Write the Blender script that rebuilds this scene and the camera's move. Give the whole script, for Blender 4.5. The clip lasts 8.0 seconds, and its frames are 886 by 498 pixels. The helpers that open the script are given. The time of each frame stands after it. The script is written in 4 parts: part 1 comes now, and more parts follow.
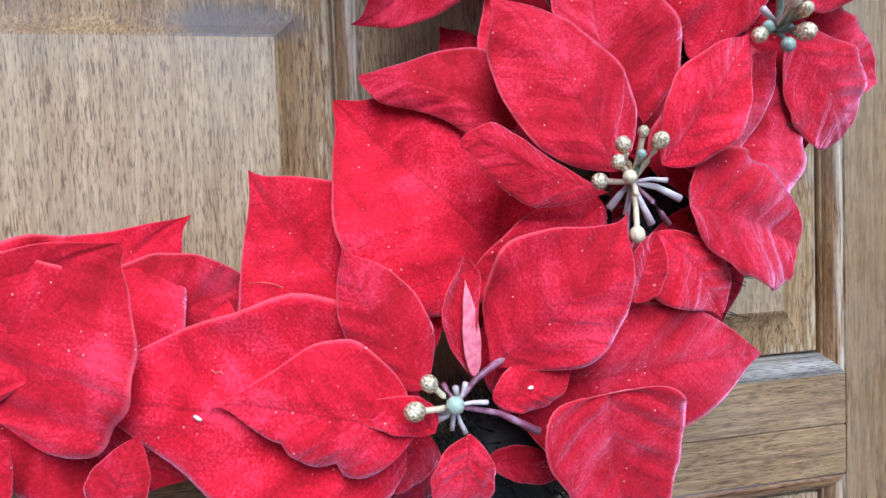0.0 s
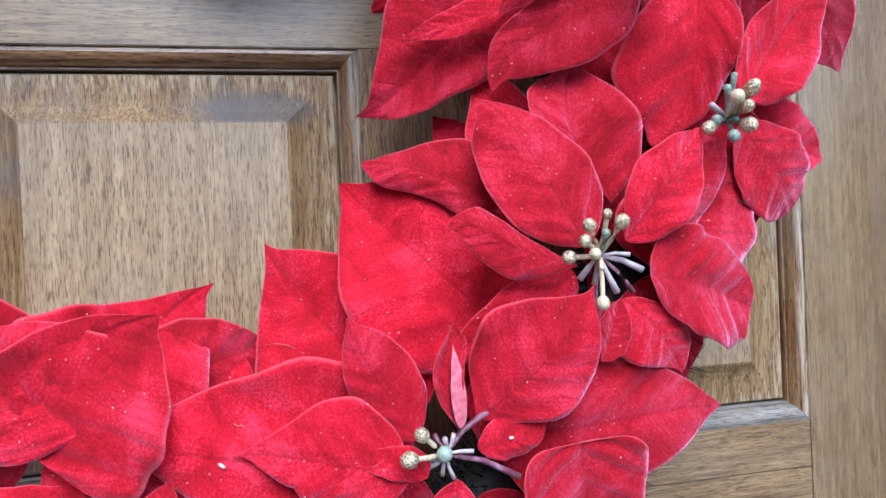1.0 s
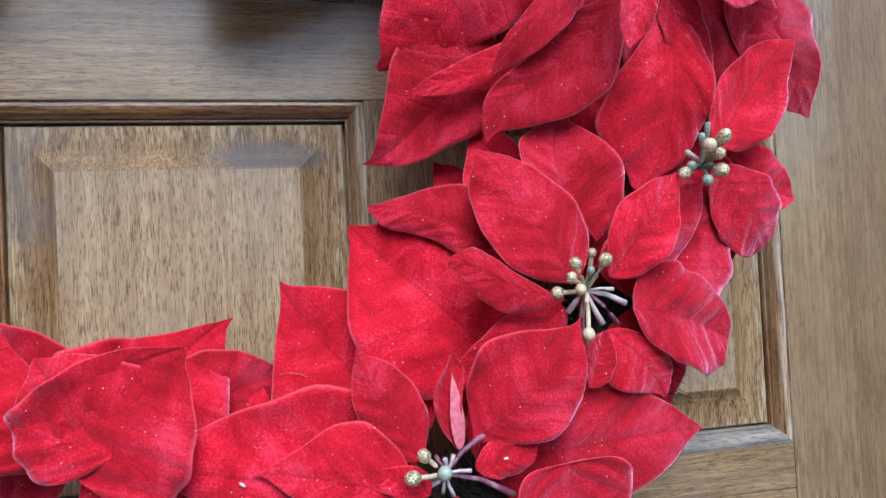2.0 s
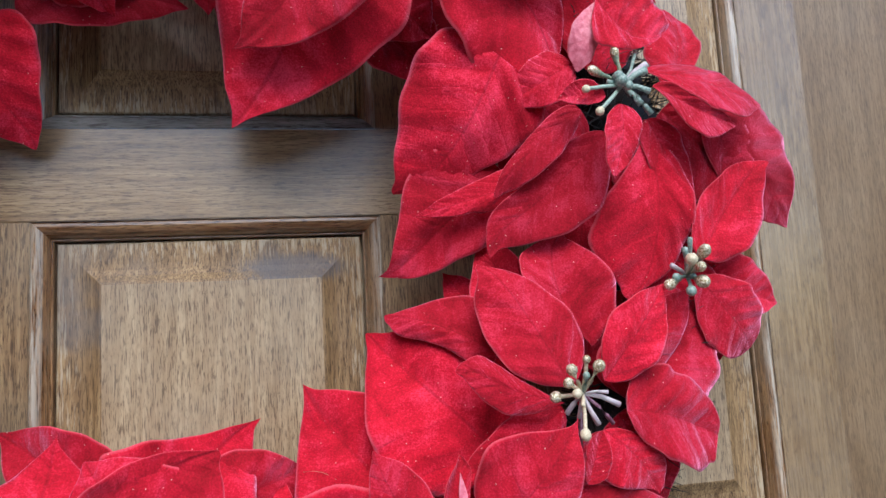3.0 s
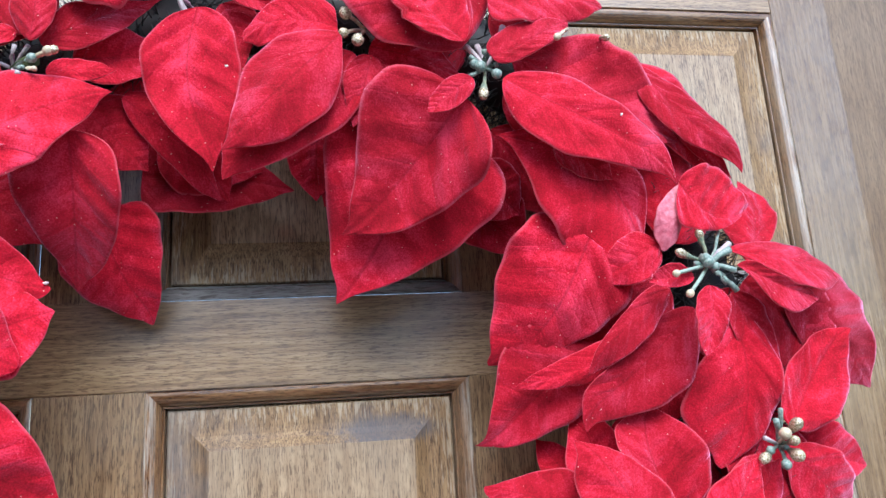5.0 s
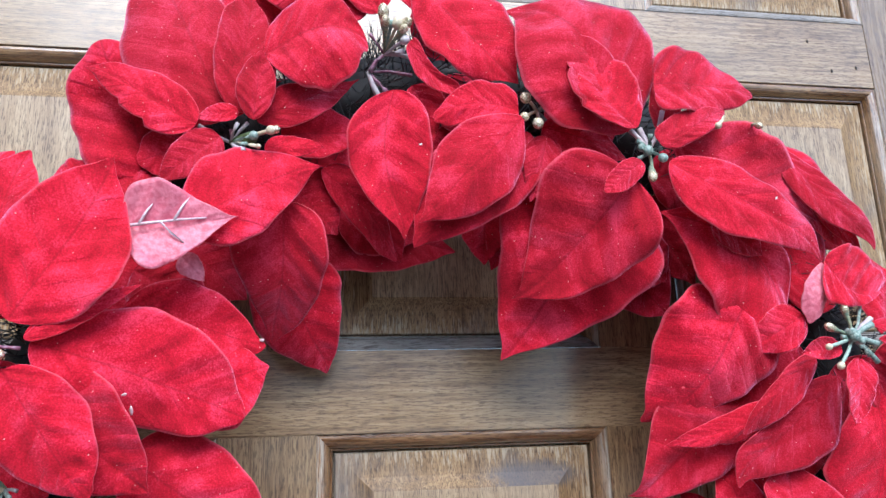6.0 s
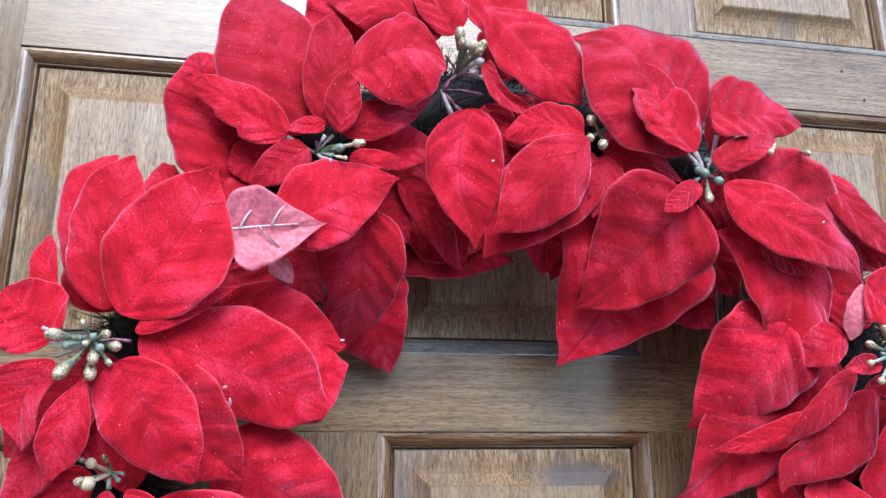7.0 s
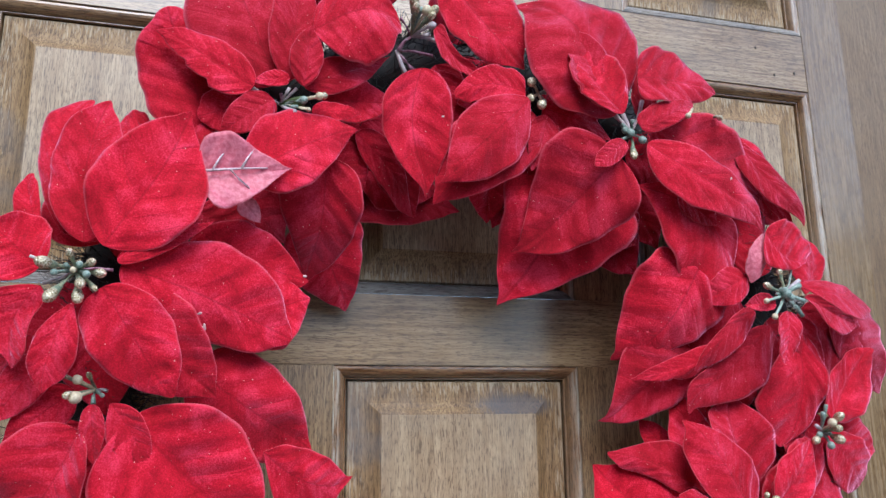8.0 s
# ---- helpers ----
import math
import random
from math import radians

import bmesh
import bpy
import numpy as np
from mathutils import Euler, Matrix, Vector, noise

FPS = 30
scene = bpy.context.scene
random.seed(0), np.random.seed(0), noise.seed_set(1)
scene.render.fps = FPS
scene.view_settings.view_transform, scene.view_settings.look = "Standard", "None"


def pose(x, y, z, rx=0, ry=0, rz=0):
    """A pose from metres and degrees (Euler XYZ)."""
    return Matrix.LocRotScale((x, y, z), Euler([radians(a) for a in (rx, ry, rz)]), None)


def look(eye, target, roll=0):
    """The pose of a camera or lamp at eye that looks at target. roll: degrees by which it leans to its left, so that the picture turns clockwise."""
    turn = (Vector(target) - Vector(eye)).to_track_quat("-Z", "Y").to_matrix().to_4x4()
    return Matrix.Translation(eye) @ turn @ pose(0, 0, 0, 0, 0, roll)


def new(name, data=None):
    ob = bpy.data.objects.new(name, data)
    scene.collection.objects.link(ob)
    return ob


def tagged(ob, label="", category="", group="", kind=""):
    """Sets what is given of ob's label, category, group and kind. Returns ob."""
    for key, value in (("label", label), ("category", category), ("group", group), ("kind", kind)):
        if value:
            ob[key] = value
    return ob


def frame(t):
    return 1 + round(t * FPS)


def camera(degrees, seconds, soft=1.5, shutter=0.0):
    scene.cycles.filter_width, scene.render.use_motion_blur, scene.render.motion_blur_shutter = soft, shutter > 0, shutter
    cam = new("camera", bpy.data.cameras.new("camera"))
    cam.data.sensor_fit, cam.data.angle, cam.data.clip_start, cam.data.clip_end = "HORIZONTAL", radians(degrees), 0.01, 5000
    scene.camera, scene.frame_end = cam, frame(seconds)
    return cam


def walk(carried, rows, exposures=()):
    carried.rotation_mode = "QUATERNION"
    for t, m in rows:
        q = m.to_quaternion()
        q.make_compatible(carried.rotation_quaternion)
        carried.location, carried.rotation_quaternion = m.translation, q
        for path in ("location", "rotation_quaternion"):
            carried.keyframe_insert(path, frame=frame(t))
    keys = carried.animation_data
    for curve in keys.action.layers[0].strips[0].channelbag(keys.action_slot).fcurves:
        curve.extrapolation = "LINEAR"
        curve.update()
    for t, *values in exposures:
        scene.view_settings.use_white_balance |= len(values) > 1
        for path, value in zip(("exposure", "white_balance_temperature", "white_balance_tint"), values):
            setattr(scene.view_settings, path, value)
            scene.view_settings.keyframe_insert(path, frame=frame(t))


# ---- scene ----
cam = camera(60.8, 8.0)
PATH = [
    (0, (0.053, -0.344, 1.45), (0.508, 1.6, 1.331), -2.3),
    (0.5, (0.052, -0.369, 1.46), (0.512, 1.577, 1.395), -2.4),
    (1, (0.049, -0.383, 1.464), (0.501, 1.565, 1.442), -2.5),
    (2.5, (0.043, -0.434, 1.473), (0.473, 1.515, 1.605), -3.1),
    (3, (0.04, -0.451, 1.482), (0.452, 1.49, 1.736), -3.3),
    (3.5, (0.035, -0.451, 1.494), (0.433, 1.477, 1.849), -3.5),
    (4, (0.027, -0.459, 1.512), (0.387, 1.464, 1.927), -3.6),
    (4.2, (0.025, -0.464, 1.518), (0.369, 1.456, 1.962), -3.5),
    (5.3, (-0.019, -0.48, 1.534), (0.314, 1.433, 2.01), -3.6),
    (5.5, (-0.04, -0.485, 1.538), (0.286, 1.427, 2.026), -3.4),
    (6, (-0.099, -0.504, 1.555), (0.232, 1.404, 2.055), -1.9),
    (6.5, (-0.124, -0.515, 1.562), (0.212, 1.388, 2.077), -0.7),
    (7, (-0.149, -0.523, 1.552), (0.2, 1.378, 2.063), -0.2),
    (7.5, (-0.168, -0.542, 1.538), (0.241, 1.356, 2.018), -0.1),
    (8, (-0.168, -0.562, 1.524), (0.35, 1.32, 1.961), -0.6),
]
EXPOSURE = ((0, 0.98, 5600, 10), (1, 0.92, 5700, 10), (2.5, 0.64, 6050, 10), (4, 0.86, 6050, 10), (5.5, 1.1, 5800, 10), (7, 0.88, 5800, 10), (7.5, 0.87, 5800, 10), (8, 0.58, 5900, 10))
walk(cam, [(t, look(eye, target, roll)) for t, eye, target, roll in PATH], EXPOSURE)

# ---- light ----
world = bpy.data.worlds.new("sky")
scene.world = world
world.use_nodes = True
wn = world.node_tree.nodes
sky = wn.new("ShaderNodeTexSky")
sky.sky_type = "NISHITA"
sky.sun_disc = False
sky.sun_elevation, sky.sun_rotation = radians(46.0), radians(182.0)
sky.air_density, sky.dust_density = 1.0, 1.2
wn["Background"].inputs["Strength"].default_value = 0.15
world.node_tree.links.new(sky.outputs["Color"], wn["Background"].inputs["Color"])
sun_data = bpy.data.lights.new("sun", "SUN")
sun_data.energy, sun_data.angle, sun_data.color = 1.9, radians(42), (1.0, 0.98, 0.95)
sun = new("sun", sun_data)
sun.matrix_world = look((-0.1, -2.9, 4.6), (0, 0, 1.6))


# ---- materials ----
def material(name):
    m = bpy.data.materials.new(name)
    m.use_nodes = True
    return m, m.node_tree.nodes, m.node_tree.links, m.node_tree.nodes["Principled BSDF"]


def ramp(nodes, stops):
    r = nodes.new("ShaderNodeValToRGB")
    while len(r.color_ramp.elements) < len(stops):
        r.color_ramp.elements.new(0.5)
    for e, (p, c) in zip(r.color_ramp.elements, stops):
        e.position, e.color = p, (*c, 1)
    return r


def wood(name, along, dark, mid, light, rough, grey=0.35, frayed=False, coat=1.0, pore_tone=(0.2, 0.15, 0.11), worn_glint=0.0):
    """Varnished, weathered hardwood with short dark pores; along: the axis of the grain, 'x' or 'z'."""
    m, n, l, p = material(name)
    tc, info = n.new("ShaderNodeTexCoord"), n.new("ShaderNodeObjectInfo")
    shift = n.new("ShaderNodeVectorMath")
    shift.operation = "MULTIPLY_ADD"
    comb = n.new("ShaderNodeCombineXYZ")
    for k in range(3):
        l.new(info.outputs["Random"], comb.inputs[k])
    shift.inputs[1].default_value = (7.3, 3.1, 5.7)
    l.new(comb.outputs[0], shift.inputs[0])
    l.new(tc.outputs["Object"], shift.inputs[2])

    def tex(across, length, detail, rough_=0.6):
        mp, t = n.new("ShaderNodeMapping"), n.new("ShaderNodeTexNoise")
        mp.inputs["Scale"].default_value = (length, across, across) if along == "x" else (across, across, length)
        l.new(shift.outputs[0], mp.inputs["Vector"])
        l.new(mp.outputs[0], t.inputs["Vector"])
        t.inputs["Scale"].default_value, t.inputs["Detail"].default_value, t.inputs["Roughness"].default_value = 1, detail, rough_
        return t.outputs["Fac"]

    bands = tex(60, 5, 4)
    fine = tex(420, 22, 3)
    pores = tex(1700, 150, 2)
    cloud = n.new("ShaderNodeTexNoise")
    l.new(shift.outputs[0], cloud.inputs["Vector"])
    cloud.inputs["Scale"].default_value, cloud.inputs["Detail"].default_value = 16, 4
    c1 = ramp(n, [(0.34, dark), (0.5, mid), (0.66, light)])
    add = n.new("ShaderNodeMath")
    add.operation = "MULTIPLY_ADD"
    add.inputs[1].default_value = 0.66
    l.new(fine, add.inputs[0])
    half = n.new("ShaderNodeMath")
    half.operation = "MULTIPLY"
    half.inputs[1].default_value = 0.4
    l.new(bands, half.inputs[0])
    l.new(half.outputs[0], add.inputs[2])
    l.new(add.outputs[0], c1.inputs["Fac"])
    pore = ramp(n, [(0.55, (1, 1, 1)), (0.64, pore_tone)])
    coarse = tex(1250, 105, 2)
    both = n.new("ShaderNodeMath")
    both.operation = "MAXIMUM"
    l.new(pores, both.inputs[0])
    l.new(coarse, both.inputs[1])
    l.new(both.outputs[0], pore.inputs["Fac"])
    mul = n.new("ShaderNodeMix")
    mul.data_type, mul.blend_type = "RGBA", "MULTIPLY"
    mul.inputs["Factor"].default_value = 0.85
    l.new(c1.outputs[0], mul.inputs["A"])
    l.new(pore.outputs[0], mul.inputs["B"])
    worn = n.new("ShaderNodeMix")
    worn.data_type = "RGBA"
    worn.inputs["B"].default_value = (0.40, 0.345, 0.26, 1)
    wf = ramp(n, [(0.42, (0, 0, 0)), (0.72, (grey, grey, grey))])
    l.new(cloud.outputs["Fac"], wf.inputs["Fac"])
    l.new(wf.outputs[0], worn.inputs["Factor"])
    l.new(mul.outputs["Result"], worn.inputs["A"])
    colour = worn.outputs["Result"]
    if frayed:
        # bleached, flaking varnish along the groove, with a dull grey stain further in
        uv, xyz = n.new("ShaderNodeUVMap"), n.new("ShaderNodeSeparateXYZ")
        l.new(uv.outputs[0], xyz.inputs[0])
        flake = tex(650, 60, 3, 0.7)
        sub = n.new("ShaderNodeMath")
        sub.operation = "MULTIPLY_ADD"
        sub.inputs[1].default_value = -0.3
        l.new(xyz.outputs[1], sub.inputs[0])
        l.new(flake, sub.inputs[2])
        for source, stops, tint in ((sub.outputs[0], [(0.44, (0, 0, 0)), (0.56, (0.75, 0.75, 0.75))], (0.52, 0.44, 0.31)), (cloud.outputs["Fac"], [(0.55, (0, 0, 0)), (0.7, (0.6, 0.6, 0.6))], (0.13, 0.125, 0.13))):
            mask, lay = ramp(n, stops), n.new("ShaderNodeMix")
            lay.data_type = "RGBA"
            lay.inputs["B"].default_value = (*tint, 1)
            l.new(source, mask.inputs["Fac"])
            l.new(mask.outputs[0], lay.inputs["Factor"])
            l.new(colour, lay.inputs["A"])
            colour = lay.outputs["Result"]
        # one grey-blue water stain on the upper bevel of the middle panel
        away = n.new("ShaderNodeVectorMath")
        away.operation = "MULTIPLY_ADD"
        away.inputs[1].default_value, away.inputs[2].default_value = (28, 0, 95), (-1.325, 0, -145.663)
        l.new(tc.outputs["Object"], away.inputs[0])
        size = n.new("ShaderNodeVectorMath")
        size.operation = "LENGTH"
        l.new(away.outputs[0], size.inputs[0])
        rag = n.new("ShaderNodeMath")
        rag.operation = "MULTIPLY_ADD"
        rag.inputs[1].default_value = 1.4
        l.new(flake, rag.inputs[0])
        l.new(size.outputs["Value"], rag.inputs[2])
        mask, lay = ramp(n, [(0.75, (0.7, 0.7, 0.7)), (1.0, (0, 0, 0))]), n.new("ShaderNodeMix")
        scale_ = n.new("ShaderNodeMath")
        scale_.operation = "MULTIPLY"
        scale_.inputs[1].default_value = 0.58
        l.new(rag.outputs[0], scale_.inputs[0])
        l.new(scale_.outputs[0], mask.inputs["Fac"])
        lay.data_type = "RGBA"
        lay.inputs["B"].default_value = (0.1, 0.1, 0.115, 1)
        l.new(mask.outputs[0], lay.inputs["Factor"])
        l.new(colour, lay.inputs["A"])
        colour = lay.outputs["Result"]
    if worn_glint:
        # varnish rubbed off and bleached along the moulding's outer bead, whitish glints painted in
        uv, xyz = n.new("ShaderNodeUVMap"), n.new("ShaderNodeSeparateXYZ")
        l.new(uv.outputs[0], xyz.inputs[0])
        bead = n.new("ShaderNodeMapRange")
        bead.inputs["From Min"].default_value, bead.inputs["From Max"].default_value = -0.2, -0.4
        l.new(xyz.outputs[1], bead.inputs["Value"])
        rub = ramp(n, [(0.42, (0, 0, 0)), (0.6, (worn_glint, worn_glint, worn_glint))])
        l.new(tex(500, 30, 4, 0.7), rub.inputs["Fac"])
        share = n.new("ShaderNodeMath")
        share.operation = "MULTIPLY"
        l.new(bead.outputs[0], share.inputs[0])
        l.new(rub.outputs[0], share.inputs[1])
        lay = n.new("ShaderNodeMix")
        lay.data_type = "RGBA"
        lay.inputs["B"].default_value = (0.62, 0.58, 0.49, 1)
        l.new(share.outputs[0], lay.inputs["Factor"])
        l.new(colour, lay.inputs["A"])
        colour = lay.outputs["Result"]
    l.new(colour, p.inputs["Base Color"])
    rr = n.new("ShaderNodeMapRange")
    rr.inputs["To Min"].default_value, rr.inputs["To Max"].default_value = rough - 0.08, rough + 0.14
    l.new(fine, rr.inputs["Value"])
    l.new(rr.outputs[0], p.inputs["Roughness"])
    p.inputs["Specular IOR Level"].default_value = 0.6
    p.inputs["Coat Weight"].default_value, p.inputs["Coat Roughness"].default_value = coat, rough * 0.75
    p.inputs["Coat IOR"].default_value = 1.6
    b = n.new("ShaderNodeBump")
    b.inputs["Strength"].default_value, b.inputs["Distance"].default_value = 0.35, 0.0006
    l.new(add.outputs[0], b.inputs["Height"])
    b2 = n.new("ShaderNodeBump")
    b2.invert = True
    b2.inputs["Strength"].default_value, b2.inputs["Distance"].default_value = 0.3, 0.0004
    l.new(pores, b2.inputs["Height"])
    l.new(b.outputs[0], b2.inputs["Normal"])
    l.new(b2.outputs[0], p.inputs["Normal"])
    return m


TONES = ((0.121, 0.067, 0.026), (0.269, 0.167, 0.076), (0.415, 0.283, 0.140))
wood_up = wood("door wood, upright grain", "z", *TONES, 0.36)
wood_stile = wood("glossy stile wood", "z", (0.165, 0.1, 0.046), (0.245, 0.157, 0.073), (0.325, 0.22, 0.11), 0.24, 0.25, False, 1.0, (0.42, 0.36, 0.3))
wood_flat = wood("door wood, level grain", "x", (0.132, 0.073, 0.029), (0.279, 0.176, 0.079), (0.435, 0.302, 0.154), 0.36, 0.2, False, 1.0, (0.34, 0.28, 0.22))
bevel_wood = wood("bevelled panel wood", "z", (0.142, 0.076, 0.027), (0.283, 0.172, 0.073), (0.415, 0.277, 0.134), 0.62, 0.12, True, 0.08)
field_wood = wood("bleached panel wood", "z", (0.253, 0.164, 0.085), (0.364, 0.253, 0.140), (0.496, 0.372, 0.223), 0.45, 0.3, False, 0.6)
RICH = ((0.099, 0.042, 0.014), (0.242, 0.123, 0.050), (0.396, 0.237, 0.110))
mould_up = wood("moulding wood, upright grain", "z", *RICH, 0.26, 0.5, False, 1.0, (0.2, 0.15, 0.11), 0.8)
mould_flat = wood("moulding wood, level grain", "x", *RICH, 0.26, 0.2)
# this grey paints the sky's reflection on the upward-facing lower moulding
mould_sky_grey = wood("moulding ledge with sky sheen in its grey", "x", (0.13, 0.12, 0.11), (0.22, 0.21, 0.2), (0.33, 0.32, 0.31), 0.7, 0.5, False, 0.15)
jamb_wood = wood("jamb wood", "z", (0.14, 0.085, 0.039), (0.205, 0.13, 0.063), (0.268, 0.18, 0.095), 0.48, 0.1, False, 0.35, (0.5, 0.45, 0.4))


def velvet(name, deep, base, light, sheen, sheen_tint):
    """Flocked velvet cloth: brushed streaks along the side veins, a dark midrib, a fuzzy paler edge and dust."""
    m, n, l, p = material(name)
    uv, tc, info = n.new("ShaderNodeUVMap"), n.new("ShaderNodeTexCoord"), n.new("ShaderNodeObjectInfo")

    def math_(op, x, y=None, z=None):
        k = n.new("ShaderNodeMath")
        k.operation = op
        for i, q in enumerate((x, y, z)):
            if q is None:
                continue
            if isinstance(q, (int, float)):
                k.inputs[i].default_value = q
            else:
                l.new(q, k.inputs[i])
        return k.outputs[0]

    sep = n.new("ShaderNodeSeparateXYZ")
    l.new(uv.outputs[0], sep.inputs[0])
    off = math_("ABSOLUTE", math_("MULTIPLY_ADD", sep.outputs[0], 2, -1))
    rim_uv, rim_xyz = n.new("ShaderNodeUVMap"), n.new("ShaderNodeSeparateXYZ")
    uv.uv_map, rim_uv.uv_map = "UVMap", "Rim"
    l.new(rim_uv.outputs[0], rim_xyz.inputs[0])
    outer = math_("ABSOLUTE", math_("MULTIPLY_ADD", rim_xyz.outputs[0], 2, -1))
    along = math_("MULTIPLY_ADD", off, -0.26, sep.outputs[1])
    vec = n.new("ShaderNodeCombineXYZ")
    l.new(math_("MULTIPLY", sep.outputs[0], 3.2), vec.inputs[0])
    l.new(math_("MULTIPLY", along, 9), vec.inputs[1])
    l.new(math_("MULTIPLY", info.outputs["Random"], 60), vec.inputs[2])
    streak, brushed, nap, dust = n.new("ShaderNodeTexNoise"), n.new("ShaderNodeTexNoise"), n.new("ShaderNodeTexNoise"), n.new("ShaderNodeTexVoronoi")
    streak.inputs["Scale"].default_value, streak.inputs["Detail"].default_value, streak.inputs["Distortion"].default_value = 1, 2.5, 0.8
    l.new(vec.outputs[0], streak.inputs["Vector"])
    for t, s, d in ((brushed, 42, 5), (nap, 1100, 3)):
        t.inputs["Scale"].default_value, t.inputs["Detail"].default_value = s, d
        l.new(tc.outputs["Object"], t.inputs["Vector"])
    brushed.inputs["Distortion"].default_value = 0.8
    fac = math_("MULTIPLY_ADD", nap.outputs["Fac"], 0.33, math_("MULTIPLY_ADD", streak.outputs["Fac"], 0.20, math_("MULTIPLY", brushed.outputs["Fac"], 0.45)))
    tone = ramp(n, [(0.36, deep), (0.50, base), (0.63, light)])
    l.new(fac, tone.inputs["Fac"])
    hue = n.new("ShaderNodeHueSaturation")
    vary = n.new("ShaderNodeMapRange")
    vary.inputs["To Min"].default_value, vary.inputs["To Max"].default_value = 0.72, 1.06
    l.new(info.outputs["Random"], vary.inputs["Value"])
    l.new(vary.outputs[0], hue.inputs["Value"])
    l.new(tone.outputs[0], hue.inputs["Color"])

    def over(under, fac_, colour):
        k = n.new("ShaderNodeMix")
        k.data_type = "RGBA"
        k.inputs["B"].default_value = (*colour, 1)
        l.new(fac_, k.inputs["Factor"])
        l.new(under, k.inputs["A"])
        return k.outputs["Result"]

    rib = ramp(n, [(0.008, (0.3, 0.3, 0.3)), (0.03, (0, 0, 0))])
    l.new(off, rib.inputs["Fac"])
    edge = ramp(n, [(0.95, (0, 0, 0)), (0.985, (0.7, 0.7, 0.7))])
    l.new(outer, edge.inputs["Fac"])
    dust.inputs["Scale"].default_value = 260
    l.new(tc.outputs["Object"], dust.inputs["Vector"])
    spot = ramp(n, [(0.04, (1, 1, 1)), (0.09, (0, 0, 0))])
    l.new(dust.outputs["Distance"], spot.inputs["Fac"])
    few = ramp(n, [(0.4, (0, 0, 0)), (0.85, (1, 1, 1))])
    pick = n.new("ShaderNodeSeparateColor")
    l.new(dust.outputs["Color"], pick.inputs[0])
    l.new(pick.outputs[0], few.inputs["Fac"])
    c = over(hue.outputs[0], rib.outputs[0], tuple(0.5 * k for k in deep))
    c = over(c, edge.outputs[0], (0.72, 0.09, 0.13))
    c = over(c, math_("MULTIPLY", spot.outputs[0], few.outputs[0]), (0.9, 0.62, 0.55))
    l.new(c, p.inputs["Base Color"])
    p.inputs["Roughness"].default_value = 0.8
    p.inputs["Specular IOR Level"].default_value = 0.2
    p.inputs["Sheen Roughness"].default_value = 0.42
    p.inputs["Sheen Tint"].default_value = (*sheen_tint, 1)
    sh = n.new("ShaderNodeMapRange")
    sh.inputs["From Min"].default_value, sh.inputs["From Max"].default_value = 0.36, 0.62
    sh.inputs["To Min"].default_value, sh.inputs["To Max"].default_value = sheen * 0.4, sheen * 1.6
    l.new(fac, sh.inputs["Value"])
    l.new(sh.outputs[0], p.inputs["Sheen Weight"])
    # pressed side veins, uneven in depth
    vein = math_("POWER", math_("ABSOLUTE", math_("SINE", math_("MULTIPLY_ADD", streak.outputs["Fac"], 3.0, math_("MULTIPLY", along, 24)))), 0.5)
    vein = math_("MULTIPLY", vein, math_("MULTIPLY_ADD", brushed.outputs["Fac"], 3.0, -0.9))
    last = None
    for height, strength, dist in ((vein, 0.34, 0.0012), (nap.outputs["Fac"], 0.4, 0.0006), (streak.outputs["Fac"], 0.3, 0.003), (brushed.outputs["Fac"], 0.25, 0.0025)):
        bump = n.new("ShaderNodeBump")
        bump.inputs["Strength"].default_value, bump.inputs["Distance"].default_value = strength, dist
        l.new(height, bump.inputs["Height"])
        if last:
            l.new(last, bump.inputs["Normal"])
        last = bump.outputs[0]
    l.new(last, p.inputs["Normal"])
    return m


def plain(name, colour, rough, metal=0.0, grain=0.0, scale=800, second=None):
    m, n, l, p = material(name)
    p.inputs["Roughness"].default_value, p.inputs["Metallic"].default_value = rough, metal
    t, tc = n.new("ShaderNodeTexNoise"), n.new("ShaderNodeTexCoord")
    t.inputs["Scale"].default_value, t.inputs["Detail"].default_value = scale, 3
    l.new(tc.outputs["Object"], t.inputs["Vector"])
    r = ramp(n, [(0.38, second or tuple(c * 0.7 for c in colour)), (0.6, colour)])
    l.new(t.outputs["Fac"], r.inputs["Fac"])
    l.new(r.outputs[0], p.inputs["Base Color"])
    if grain:
        b = n.new("ShaderNodeBump")
        b.inputs["Strength"].default_value, b.inputs["Distance"].default_value = grain, 0.0008
        l.new(t.outputs["Fac"], b.inputs["Height"])
        l.new(b.outputs[0], p.inputs["Normal"])
    return m


red = velvet("red velvet", (0.33, 0.002, 0.010), (0.60, 0.004, 0.024), (0.84, 0.04, 0.10), 1.4, (1.0, 0.37, 0.6))
red_edge = plain("cut velvet edge", (0.75, 0.10, 0.13), 0.8)
pink_back = plain("pink leaf back", (0.74, 0.21, 0.28), 0.5, 0, 0.6, 420, (0.62, 0.12, 0.18))
vein_white = plain("white plastic vein", (0.8, 0.62, 0.68), 0.4)
gold = plain("gold glitter", (0.9, 0.85, 0.66), 0.25, 0.5, 1.0, 1100, (0.34, 0.28, 0.13))
cream = plain("cream plastic", (0.74, 0.66, 0.48), 0.4, 0, 0.3, 900, (0.58, 0.5, 0.33))
green = plain("blue-green plastic", (0.17, 0.28, 0.24), 0.4, 0, 0.4, 900, (0.36, 0.45, 0.4))
bud_green = plain("green-gold plastic", (0.36, 0.38, 0.24), 0.4, 0.1, 0.4, 700, (0.14, 0.22, 0.17))
mint = plain("mint plastic", (0.42, 0.55, 0.46), 0.35, 0, 0.4, 700, (0.3, 0.42, 0.36))
